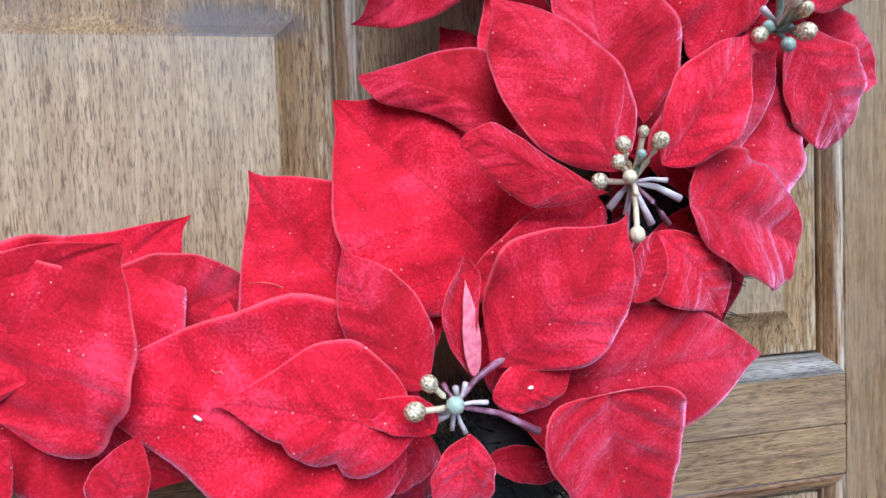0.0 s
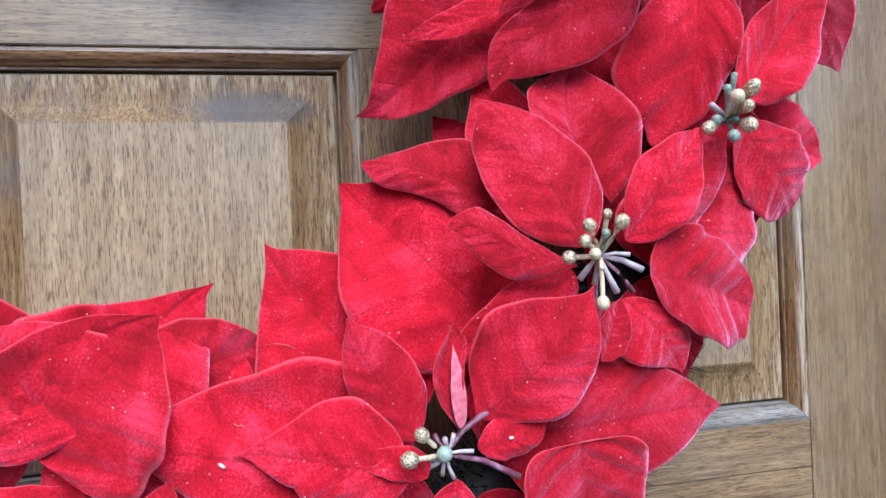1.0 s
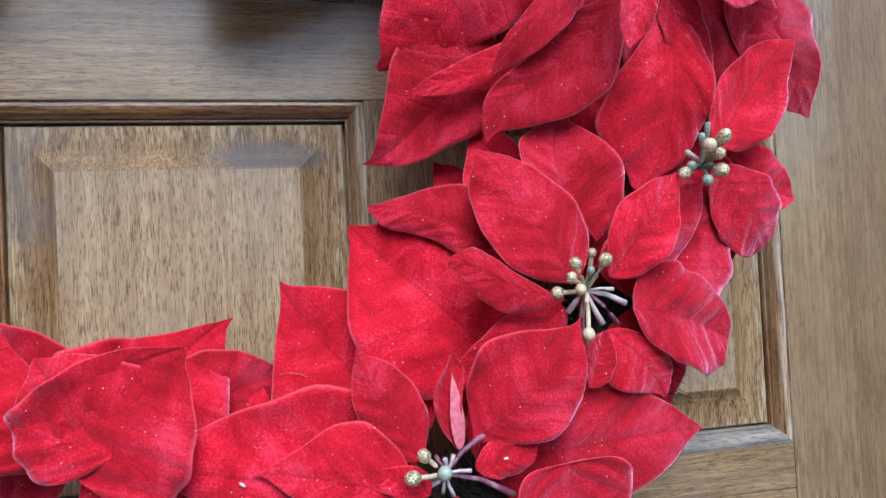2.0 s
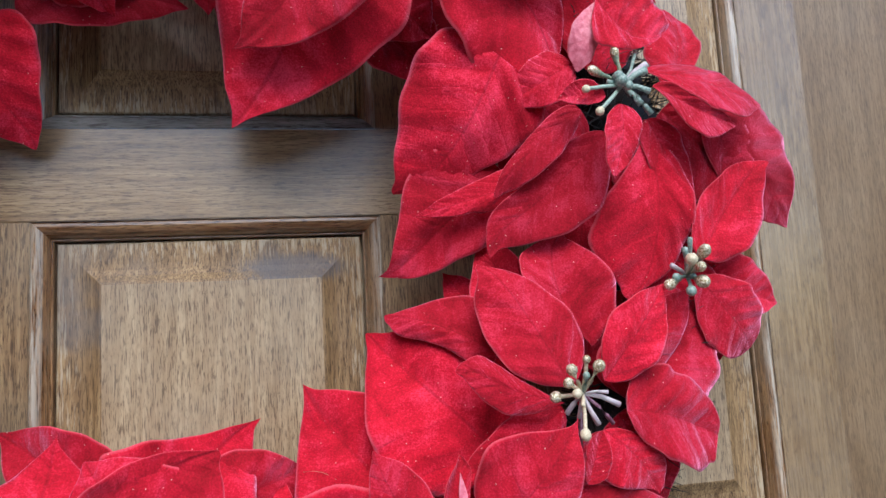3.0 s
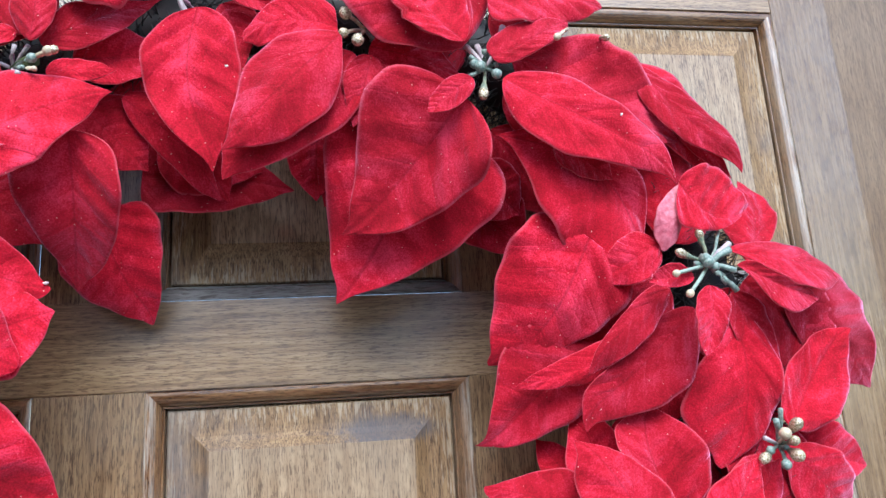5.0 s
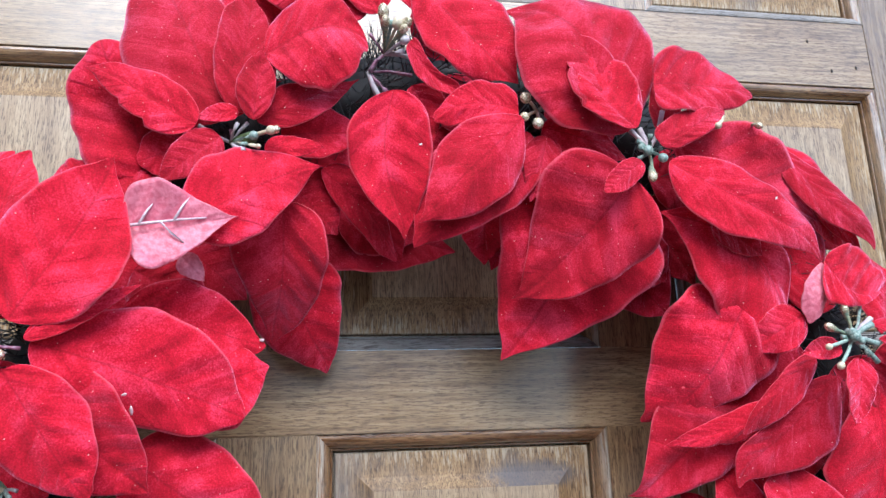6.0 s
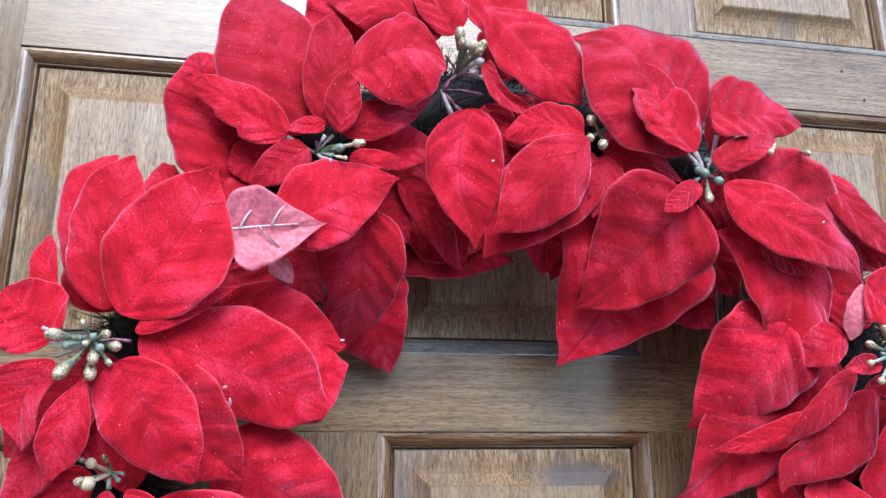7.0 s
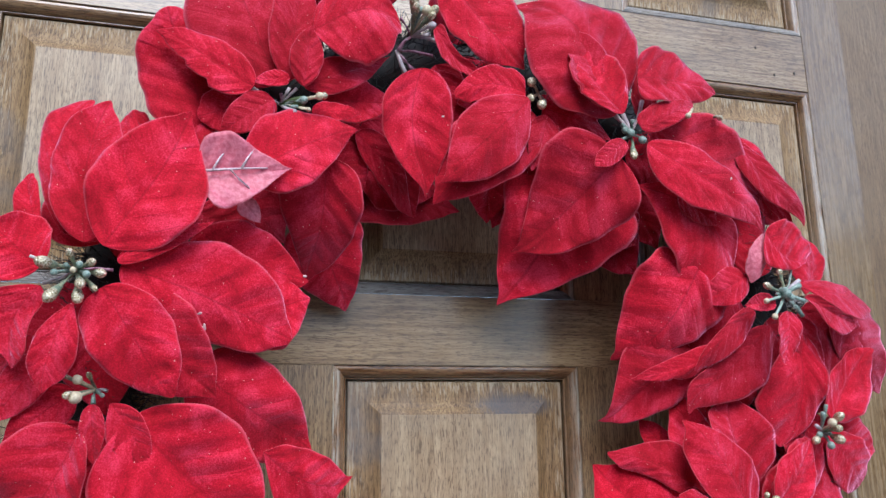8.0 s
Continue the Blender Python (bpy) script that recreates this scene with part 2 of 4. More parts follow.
stem_green = plain("green stem", (0.10, 0.16, 0.06), 0.5)
pale = plain("pale plastic", (0.62, 0.58, 0.59), 0.4, 0, 0.2, 300, (0.5, 0.42, 0.47))
purple = plain("purple plastic", (0.2, 0.06, 0.11), 0.35, 0, 0.2, 300, (0.38, 0.22, 0.3))
needle = plain("black needles", (0.022, 0.024, 0.026), 0.55)
twig = plain("black wreath core", (0.012, 0.013, 0.014), 0.55)
plaster = plain("wall plaster", (0.42, 0.38, 0.33), 0.9, 0, 0.3, 40)
# for the unseen walls added behind the camera and on the right
dark_wall = plain("dark light-blocking wall", (0.10, 0.10, 0.09), 0.9, 0, 0.3, 30)
paving = plain("porch paving", (0.3, 0.29, 0.27), 0.85, 0, 0.4, 30)


# ---- mesh helpers ----
def mesh_of(name, verts, faces, mats, indices=None, smooth=True):
    me = bpy.data.meshes.new(name)
    me.from_pydata([tuple(v) for v in verts], [], faces)
    for m in mats:
        me.materials.append(m)
    if indices is not None:
        me.polygons.foreach_set("material_index", indices)
    me.polygons.foreach_set("use_smooth", [smooth] * len(faces))
    me.update()
    return me


def part(name, bm, mat, parent, label=""):
    me = bpy.data.meshes.new(name)
    bm.to_mesh(me)
    bm.free()
    me.materials.append(mat)
    ob = new(name, me)
    ob.parent = parent
    return tagged(ob, label)


def box(x0, x1, y0, y1, z0, z1, bevel=0.0):
    bm = bmesh.new()
    bmesh.ops.create_cube(bm, size=1)
    bmesh.ops.transform(bm, matrix=Matrix.Translation(((x0 + x1) / 2, (y0 + y1) / 2, (z0 + z1) / 2)) @ Matrix.Diagonal((x1 - x0, y1 - y0, z1 - z0, 1)), verts=bm.verts)
    if bevel:
        bmesh.ops.bevel(bm, geom=bm.edges[:], offset=bevel, segments=2, affect="EDGES")
    return bm


# ---- the door ----
COLUMNS = ((-0.355, -0.160), (-0.0975, 0.0975), (0.160, 0.355))
ROWS = ((0.278, 0.491), (0.546, 0.759), (0.814, 1.027), (1.082, 1.2946), (1.350, 1.563), (1.617, 1.828), (1.887, 2.098))
door = tagged(new("door_1"), "brown varnished wooden door with raised square panels", "door", kind="structure")
for x0, x1 in ((-0.402, -0.355), (0.355, 0.402)):
    part("stile", box(x0, x1, 0, 0.045, 0.02, 2.2), wood_stile, door)
for z0, z1 in [(1.2946, 1.3218), (1.3222, 1.350)] + [(a, b) for a, b in zip([0.02] + [b for a, b in ROWS], [a for a, b in ROWS] + [2.2]) if abs(a - 1.2946) > 0.01]:
    part("rail", box(-0.355, 0.355, 0.0002, 0.045, z0, z1, 0.0006), wood_flat, door)
for z0, z1 in ROWS:
    for x0, x1 in ((-0.160, -0.0975), (0.0975, 0.160)):
        part("mullion", box(x0, x1, 0.0003, 0.045, z0, z1, 0.0006), wood_up, door)

MOULD = ((0.0, 0.0002), (0.0002, 0.0013), (0.0010, 0.0009), (0.0026, 0.0008), (0.0044, 0.0012), (0.0060, 0.0022), (0.0074, 0.0038), (0.0083, 0.0058), (0.0087, 0.0074), (0.0091, 0.0070), (0.0098, 0.0070), (0.0102, 0.0080), (0.0105, 0.0140))
FIELD = ((0.0105, 0.0140), (0.0114, 0.0140), (0.0116, 0.0092), (0.0124, 0.0084), (0.0240, 0.0074), (0.0275, 0.0068), (0.0310, 0.0054), (0.0334, 0.0039), (0.0350, 0.0028), (0.0364, 0.0024))


def frame_mesh(name, x0, x1, z0, z1, profile, mats, fill):
    """A mitred frame swept along a profile of (inset, depth); fill closes its middle."""
    verts, faces, idx = [], [], []
    for a, y in profile:
        verts += [(x0 + a, y, z0 + a), (x1 - a, y, z0 + a), (x1 - a, y, z1 - a), (x0 + a, y, z1 - a)]
    # each side has vertices of its own along the mitre, so that the corner stays sharp
    v2, n = [], len(profile)
    for side in range(4):
        for k in range(n):
            v2 += [verts[4 * k + side], verts[4 * k + (side + 1) % 4]]
        o = side * 2 * n
        for k in range(n - 1):
            faces.append((o + 2 * k, o + 2 * k + 1, o + 2 * k + 3, o + 2 * k + 2))
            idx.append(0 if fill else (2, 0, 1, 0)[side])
    if fill:
        o = len(v2)
        v2 += verts[-4:]
        faces.append((o, o + 1, o + 2, o + 3))
        idx.append(1 if len(mats) > 1 else 0)
    me = mesh_of(name, v2, faces, mats, idx, smooth=False)
    deep = [a for side in range(4) for a, y in profile for q in range(2)] + [profile[-1][0]] * 4
    layer = me.uv_layers.new(name="UVMap")
    for loop in me.loops:
        v = me.vertices[loop.vertex_index].co
        layer.data[loop.index].uv = (v.x + v.z, (deep[loop.vertex_index] - 0.0116) / 0.0244)
    return me


for z0, z1 in ROWS:
    for x0, x1 in COLUMNS:
        m = new("moulding", frame_mesh("moulding", x0, x1, z0, z1, MOULD, (mould_up, mould_flat, mould_sky_grey), False))
        m.parent = door
        tagged(m, "dark glossy ovolo moulding")
        f = new("panel", frame_mesh("panel", x0, x1, z0, z1, FIELD, (bevel_wood, field_wood), True))
        f.parent = door
        tagged(f, "raised and fielded wooden panel")
dent = plain("dark dent", (0.04, 0.03, 0.02), 0.8)
for x, z in ((0.341, 1.846), (0.318, 1.842), (0.30, 1.868)):
    bm = bmesh.new()
    bmesh.ops.create_uvsphere(bm, u_segments=10, v_segments=6, radius=1, matrix=Matrix.Translation((x, 0.0, z)) @ Matrix.Diagonal((0.0011, 0.0004, 0.0017, 1)))
    part("nail_hole", bm, dent, door, "small dark nail hole")
door_frame = tagged(new("door_frame"), "plain brown wooden door frame beside the door", "door frame", kind="structure")
for name, b in (("jamb", (-0.53, -0.402, 0.0004, 0.16, 0, 2.33)), ("jamb", (0.402, 0.53, 0.0004, 0.16, 0, 2.33)), ("lintel", (-0.4022, 0.4022, 0.0012, 0.16, 2.205, 2.33))):
    part(name, box(*b), jamb_wood, door_frame)
walls = tagged(new("wall_front"), "light plastered wall round the door", "wall", kind="structure")
for b in ((-3, -0.531, 0.02, 0.2, 0, 3), (0.531, 3, 0.02, 0.2, 0, 3), (-0.531, 0.531, 0.02, 0.2, 2.331, 3)):
    part("wall_section", box(*b), plaster, walls)
# three added walls, never in view: they block sky light and darken reflections
tagged(part("blocker_back", box(-1.7, 1.0, -3.4, -3.2, 0, 2.3), dark_wall, None), "unseen dark wall, added to darken the door's frontal reflections", "wall", kind="structure")
tagged(part("blocker_left", box(-1.3, -1.05, -2.4, 0.018, 0, 3), plaster, None), "unseen plastered wall, added to cut sky light from the left", "wall", kind="structure")
tagged(part("blocker_right", box(1.2, 1.4, -0.95, 0.018, 0, 1.95), dark_wall, None), "unseen dark wall, added for its dark reflection in the jamb", "wall", kind="structure")
tagged(part("ground", box(-300, 300, -300, 60, -0.2, 0), paving, None), "grey paving in front of the door", "ground", kind="structure")


# ---- the wreath ----
def tube(points, r0, r1, sides=6):
    """A tapered tube along points, closed at both ends."""
    verts, faces = [], []
    pts = [Vector(p) for p in points]
    for i, p in enumerate(pts):
        d = (pts[min(i + 1, len(pts) - 1)] - pts[max(i - 1, 0)]).normalized()
        a = d.orthogonal().normalized()
        b = d.cross(a)
        r = r0 + (r1 - r0) * i / (len(pts) - 1)
        for k in range(sides):
            q = 2 * math.pi * k / sides
            verts.append(p + (a * math.cos(q) + b * math.sin(q)) * r)
    for i in range(len(pts) - 1):
        for k in range(sides):
            a, b = i * sides + k, i * sides + (k + 1) % sides
            faces.append((a, b, b + sides, a + sides))
    faces.append(tuple(range(sides))[::-1])
    faces.append(tuple(range((len(pts) - 1) * sides, len(pts) * sides)))
    return verts, faces


CENTRE, RING = Vector((-0.004, -0.040, 1.538)), 0.252
wreath = tagged(new("wreath_base"), "round wreath base of black brush needles hung on the door", "wreath base")
wreath.location = CENTRE
rng = random.Random(4)
bm = bmesh.new()
verts, faces = [], []
for k in range(48):
    for j in range(10):
        a, b = 2 * math.pi * k / 48, 2 * math.pi * j / 10
        r = RING + 0.026 * math.cos(b)
        verts.append((r * math.cos(a), 0.02 * math.sin(b), r * math.sin(a)))
for k in range(48):
    for j in range(10):
        faces.append((k * 10 + j, ((k + 1) % 48) * 10 + j, ((k + 1) % 48) * 10 + (j + 1) % 10, k * 10 + (j + 1) % 10))
core = new("ring", mesh_of("ring", verts, faces, (twig,)))
core.parent = wreath
verts, faces = [], []
for k in range(12000):
    a, b = rng.uniform(0, 2 * math.pi), rng.uniform(0, 2 * math.pi)
    r = RING + 0.024 * math.cos(b)
    p = Vector((r * math.cos(a), 0.024 * math.sin(b), r * math.sin(a)))
    out = Vector((math.cos(b) * math.cos(a), math.sin(b), math.cos(b) * math.sin(a)))
    d = (out + Vector((rng.gauss(0, 0.6), rng.gauss(0, 0.6), rng.gauss(0, 0.6)))).normalized()
    ln = rng.uniform(0.012, 0.026)
    v, f = tube((p, p + d * ln * 0.5 + Vector((0, 0, -0.001)), p + d * ln), 0.00045, 0.0002, 3)
    o = len(verts)
    verts += v
    faces += [tuple(i + o for i in q) for q in f]
needles = new("needles", mesh_of("needles", verts, faces, (needle,)))
needles.parent = wreath
tagged(needles, "thin black needles", kind="stuff")


def poinsettia(at):
    ob = tagged(new("poinsettia"), "red velvet artificial poinsettia with gold berries on the wreath", "artificial flower", group="poinsettias on the wreath")
    ob.location = at
    return ob


leaf_seed = [0]


def bract(flower, at, aim, length, width, pitch, a=0.5, b=0.95, roll=0.0, bend=0.0, skew=0.0, lean=0.0, hook=0.0, cup=None, arch=None, pink=0, cut=0, tooth=0.0):
    """One velvet bract: it leaves the flower at that offset, points at aim degrees (0 is along the door, 90 is up) and rises pitch
    degrees off the door. a and b: roundness of the base and of the tip; lean: by how much they differ from side to side."""
    leaf_seed[0] += 1
    rng = random.Random(leaf_seed[0])
    cup = rng.uniform(-0.16, 0.06) if cup is None else cup
    arch = rng.uniform(0.02, 0.09) if arch is None else arch
    tw = rng.uniform(-0.25, 0.25)
    fold = rng.uniform(-0.1, 0.24)
    q, w = radians(aim), radians(pitch)
    u = Vector((math.cos(q) * math.cos(w), -math.sin(w), math.sin(q) * math.cos(w)))
    n = Vector((0, -1, 0.0))
    n = (n - u * n.dot(u)).normalized()
    n = Matrix.Rotation(radians(roll), 3, u) @ n
    v = n.cross(u)
    NS, NW = 36, 18
    shares = []
    for side in (-1, 1):
        p_, q_ = a * (1 + lean * side), b * (1 - lean * side)
        top_ = p_ / (p_ + q_)
        shares.append((p_, q_, top_ ** p_ * (1 - top_) ** q_))
    ph = rng.uniform(0, 6)
    pts, uvs, rims = [], [], []
    for i in range(NS + 1):
        s = i / NS
        s_ = 0.5 - 0.5 * math.cos(math.pi * s)
        halves = []
        for p_, q_, most in shares:
            if cut:
                halves.append(width / 2 * max(min(s_ / 0.45, 1) ** 0.55 * (1 - s_ ** 9) ** 0.6 * (1 - 0.2 * max(s_ - 0.5, 0)), 0.004))
            else:
                halves.append(width / 2 * max(s_ ** p_ * (1 - s_) ** q_ / most, 0.004) * (1 - 0.25 * math.exp(-((s_ - 0.94) / 0.06) ** 2)))
        curve = bend * length * math.sin(math.pi * s_) + hook * length * s_ ** 5 - hook * length * s_ ** 6
        curve += 0.04 * length * tw * math.sin(2.2 * math.pi * s_) * (1 - s_)
        for j in range(NW + 1):
            t = 2 * j / NW - 1
            far = abs(t)
            half = halves[t > 0] if t else (halves[0] + halves[1]) / 2
            here = half * (1 + (skew if t > 0 else -skew) * math.sin(math.pi * min(s_ * 1.05, 1)))
            here *= 1 + 0.03 * math.sin(9 * s_ + ph + (1.7 if t > 0 else 0)) + 0.018 * math.sin(25 * s_ + 2 * ph + (2.9 if t > 0 else 0))
            if tooth and t > 0:
                for at_ in (0.34, 0.6):
                    if s_ > at_:
                        here *= 1 - tooth * math.exp(-(s_ - at_) / 0.09)
            h = arch * length * math.sin(math.pi * s_) + cup * half * t * t
            h += fold * half * (far - 0.4) + 0.05 * half * min(far / 0.15, 1.0)
            lat = 1 - 2 * abs(math.sin(math.pi * (5.5 * s_ - 1.5 * far) + ph))
            h += 0.055 * half * lat * min(far * 3, 1) * (1 - 0.6 * far)
            h += 0.07 * half * math.sin(8 * s_ + 2 * ph + (2 if t > 0 else 0)) * t * t
            h += 0.05 * half * math.sin(19 * s_ + 3 * ph + (1 if t > 0 else 0)) * far ** 5 + tw * half * 0.3 * t * s_
            h += 0.09 * width * noise.noise(Vector((s_ * 2.0 + ph * 5, t * 2.4 * half / width, leaf_seed[0] * 3.7)))
            h += 0.014 * width * noise.noise(Vector((s_ * 6.0 + ph * 3, t * 6.0 * half / width, leaf_seed[0] * 1.7)))
            pts.append(u * (s_ * length) + v * (here * t + curve) + n * h)
            uvs.append((0.5 + t * half / width, s_))
            rims.append((j / NW, s_))
    m = len(pts)
    thick = 0.0005
    verts = pts + [p - n * thick for p in pts]
    faces, idx = [], []
    row = NW + 1
    for i in range(NS):
        for j in range(NW):
            o = i * row + j
            faces.append((o, o + row, o + row + 1, o + 1))
            idx.append(0)
            faces.append((o + m, o + 1 + m, o + row + 1 + m, o + row + m))
            idx.append(1)
    rim = [i * row for i in range(NS + 1)] + [NS * row + j for j in range(1, NW + 1)] + [i * row + NW for i in range(NS - 1, -1, -1)] + [j for j in range(NW - 1, 0, -1)]
    for k in range(len(rim)):
        c, d = rim[k], rim[(k + 1) % len(rim)]
        faces.append((d, c, c + m, d + m))
        idx.append(2)
    top = pink_back if pink else red
    me = mesh_of("bract", verts, faces, (top, red if pink else pink_back, red_edge), idx)
    layer = me.uv_layers.new(name="UVMap")
    where = np.empty(len(me.loops), dtype=np.int32)
    me.loops.foreach_get("vertex_index", where)
    layer.data.foreach_set("uv", np.array(uvs + uvs, dtype=np.float32)[where].ravel())
    layer = me.uv_layers.new(name="Rim")
    layer.data.foreach_set("uv", np.array(rims + rims, dtype=np.float32)[where].ravel())
    ob = new("bract", me)
    ob.parent = flower
    ob.location = at
    if pink == 1:
        tagged(ob, "turned bract showing its pale pink back")
        vv, vf = [], []
        rib = [u * (length * k) + n * (arch * length * math.sin(math.pi * k) + 0.0012) for k in (0.0, 0.25, 0.5, 0.75)]
        strands = [rib]
        for k, sg in ((0.12, 1), (0.3, -1), (0.42, 1)):
            p = u * (length * k) + n * (arch * length * math.sin(math.pi * k) + 0.0012)
            strands.append([p, p + (u * 0.7 + v * sg) * width * 0.14, p + (u * 0.8 + v * sg) * width * 0.26 + n * cup * width * 0.1])
        for pth in strands:
            a_, f_ = tube(pth, 0.0009, 0.0004, 6)
            o = len(vv)
            vv += a_
            vf += [tuple(i + o for i in g) for g in f_]
        ve = new("vein", mesh_of("vein", vv, vf, (vein_white,)))
        ve.parent = ob
        tagged(ve, "white branching vein")
    return ob


def ball(r, rings=8, seg=12):
    bm = bmesh.new()
    bmesh.ops.create_uvsphere(bm, u_segments=seg, v_segments=rings, radius=r)
    for f in bm.faces:
        f.smooth = True
    return bm


def stamen(flower, root, tip, radius, kind):
    """A stalk from root to tip with a berry of that radius on its end; kind: (stalk material, berry material, label)."""
    stalk_mat, berry_mat, label = kind
    p, q = Vector(root), Vector(tip)
    mid = (p + q) / 2 + Vector((0, -0.0012, 0))
    thin = 0.0011 if berry_mat else max(radius, 0.0006)
    if not berry_mat:
        mid += (q - p).orthogonal() * 0.06
    flare = thin * (0.95 if berry_mat else 1.15)
    vv, ff = tube((p, (p + mid) / 2, mid, (mid + q) / 2, q), thin * (0.9 if berry_mat else 0.65), flare, 8)
    if berry_mat and label.startswith("bud"):
        # the stalk swells into the cup that holds the glittered tip
        d = (q - p)
        v2, f2_ = tube((p + d * 0.62, p + d * 0.74, p + d * 0.88, q), radius * 0.45, radius * 1.0, 10)
        ff += [tuple(i + len(vv) for i in g) for g in f2_]
        vv += v2
    st = new("stamen", mesh_of("stamen", vv, ff, (stalk_mat,)))
    st.parent = flower
    if berry_mat:
        bm = ball(radius)
        d = (q - p).normalized() if (q - p).length > 1e-5 else Vector((0, -1, 0))
        for w in bm.verts:
            k = w.co.normalized()
            w.co *= 1 + 0.06 * noise.noise(k * 2.5 + Vector((radius * 9e3, 0, 0)))
            w.co += d * ((0.55 if label.startswith("bud") else 0.15) * w.co.dot(d))
            w.co += q
        part("berry", bm, berry_mat, st, label)
    return st


GOLD = (cream, gold, "gold glitter berry")
CREAM = (cream, cream, "cream bud")
GREEN = (green, green, "blue-green bud")
BUD = (bud_green, gold, "bud with a gold glitter tip")
MINT = (mint, cream, "pale bud")
PALE = (pale, None, "")
PURPLE = (purple, None, "")
TEAL = (green, None, "")
TEALBUD = (green, mint, "pale mint bud")
PALEBUD = (pale, pale, "")
GREENSTEM = (stem_green, None, "")

f1 = poinsettia((0.1108, -0.1050, 1.3833))
bract(f1, (-0.0140, -0.0070, -0.0043), 170.5, 0.0659, 0.0432, -10.5, a=0.84, b=1.60, skew=-0.14, lean=0.01, bend=-0.03, hook=-0.27, tooth=0.25)
bract(f1, (-0.0086, 0.0100, -0.0058), 170.2, 0.1189, 0.0785, -4.9, a=0.67, b=1.47, skew=0.02, lean=-0.11, bend=0.01, hook=0.04)
bract(f1, (-0.0086, -0.0090, -0.0052), 162.5, 0.0310, 0.0149, -7.4, a=0.53, b=1.05, skew=-0.22, lean=0.46, bend=-0.06, hook=-0.95)
bract(f1, (-0.0108, -0.0030, 0.0072), 116.9, 0.0526, 0.0277, -4.3, a=0.77, b=1.01, skew=-0.12, lean=-0.08, bend=0.03, hook=0.19)
bract(f1, (0.0038, -0.0090, 0.0112), 90.6, 0.0385, 0.0116, -2.9, a=0.87, b=0.65, skew=0.50, lean=-0.04, bend=0.04, hook=-0.34, cup=0.5)
bract(f1, (0.0125, 0.0010, 0.0117), 45.4, 0.0704, 0.0521, 4.9, a=1.30, b=1.60, skew=0.15, lean=-0.04, bend=-0.05, hook=-0.01)
bract(f1, (0.0119, -0.0040, 0.0024), 13.5, 0.0298, 0.0167, -3.9, a=0.63, b=0.83, skew=0.29, lean=0.03, bend=-0.10, hook=-0.78)
bract(f1, (0.0262, 0.0170, -0.0002), 1.1, 0.1066, 0.0601, -4.3, a=0.47, b=1.00, skew=-0.13, lean=0.04, bend=0.02, hook=0.17)
bract(f1, (0.0522, -0.0070, 0.0017), -81.6, 0.0670, 0.0518, -10.3, a=.22)
bract(f1, (0.0030, -0.0070, -0.0078), -97.5, 0.0354, 0.0219, -13.1, a=.9)
bract(f1, (0.0171, 0.0200, -0.0262), -16.9, 0.0382, 0.0137, -7.5)
bract(f1, (-0.0069, 0.0100, -0.0118), -137.3, 0.0309, 0.0214, -9.3)
bract(f1, (0.0613, 0.0130, 0.0646), -150.1, 0.0653, 0.0256, -5.3)
bract(f1, (0.0026, 0.0390, 0.0114), 132.6, 0.1001, 0.0770, -15.1, a=0.81, b=1.20, skew=0.14, lean=-0.05, bend=0.06, hook=0.27)
bract(f1, (0.0215, 0.0230, 0.0054), -21.5, 0.0638, 0.0360, -5.4)
bract(f1, (0.0037, -0.0125, 0.0124), 92.5, 0.0306, 0.0057, -3.7, pink=2)

f2 = poinsettia((0.1801, -0.1000, 1.4561))
bract(f2, (-0.0048, 0.0020, 0.0030), 123.9, 0.0752, 0.0446, -7.7, a=0.70, b=0.96, skew=0.12, lean=0.17, bend=-0.02, hook=-0.46)
bract(f2, (-0.0107, -0.0010, -0.0044), 161.0, 0.0553, 0.0196, -1.0, a=1.16, b=0.60, skew=0.22, lean=-0.17, bend=0.03, hook=-0.79)
bract(f2, (0.0111, -0.0010, 0.0048), 51.4, 0.0587, 0.0315, -0.9, a=0.72, b=0.98, skew=-0.02, lean=0.05, bend=0.01, hook=0.01)
bract(f2, (0.0213, -0.0010, -0.0104), -16.8, 0.0614, 0.0478, -15.0, a=0.40, b=0.34, lean=-0.44, bend=0.05, roll=-10, cup=-0.08, arch=0.03)
bract(f2, (0.0095, 0.0010, -0.0190), -47.8, 0.0483, 0.0329, -13.2, a=0.67, b=0.89, skew=-0.31, lean=0.37, bend=0.06, hook=0.03)
bract(f2, (-0.0016, 0.0000, -0.0435), 68.8, 0.0261, 0.0143, 4.4, a=0.70, b=0.73, skew=-0.15, lean=0.20, hook=0.06)
bract(f2, (0.0287, 0.0280, -0.0147), -59.0, 0.0565, 0.0486, -10.2)
bract(f2, (0.0139, 0.0160, 0.0212), 97.6, 0.0632, 0.0461, -5.4, a=1.30, b=0.85, skew=-0.28, lean=0.25, bend=0.18, hook=1.13)
bract(f2, (-0.0359, 0.0200, 0.0210), 157.4, 0.0623, 0.0316, -21.7, a=0.32, b=0.77, skew=-0.39, lean=0.29, bend=-0.05, hook=0.01)
bract(f2, (-0.0335, 0.0280, -0.0330), 134.4, 0.0964, 0.0823, -10.8, skew=.1)
bract(f2, (-0.0343, 0.0500, 0.0373), 124.1, 0.0362, 0.0240, -16.0)
bract(f2, (0.0230, 0.0080, 0.0053), 43.4, 0.0631, 0.0323, -3.6)
bract(f2, (0.0313, 0.0160, -0.0078), 55.6, 0.0675, 0.0621, -6.9, a=0.19, b=0.30, skew=-0.16, lean=-0.16, bend=-0.02, hook=-0.11)
bract(f2, (-0.0188, 0.0340, 0.0125), 102.2, 0.0760, 0.0410, -4.5)
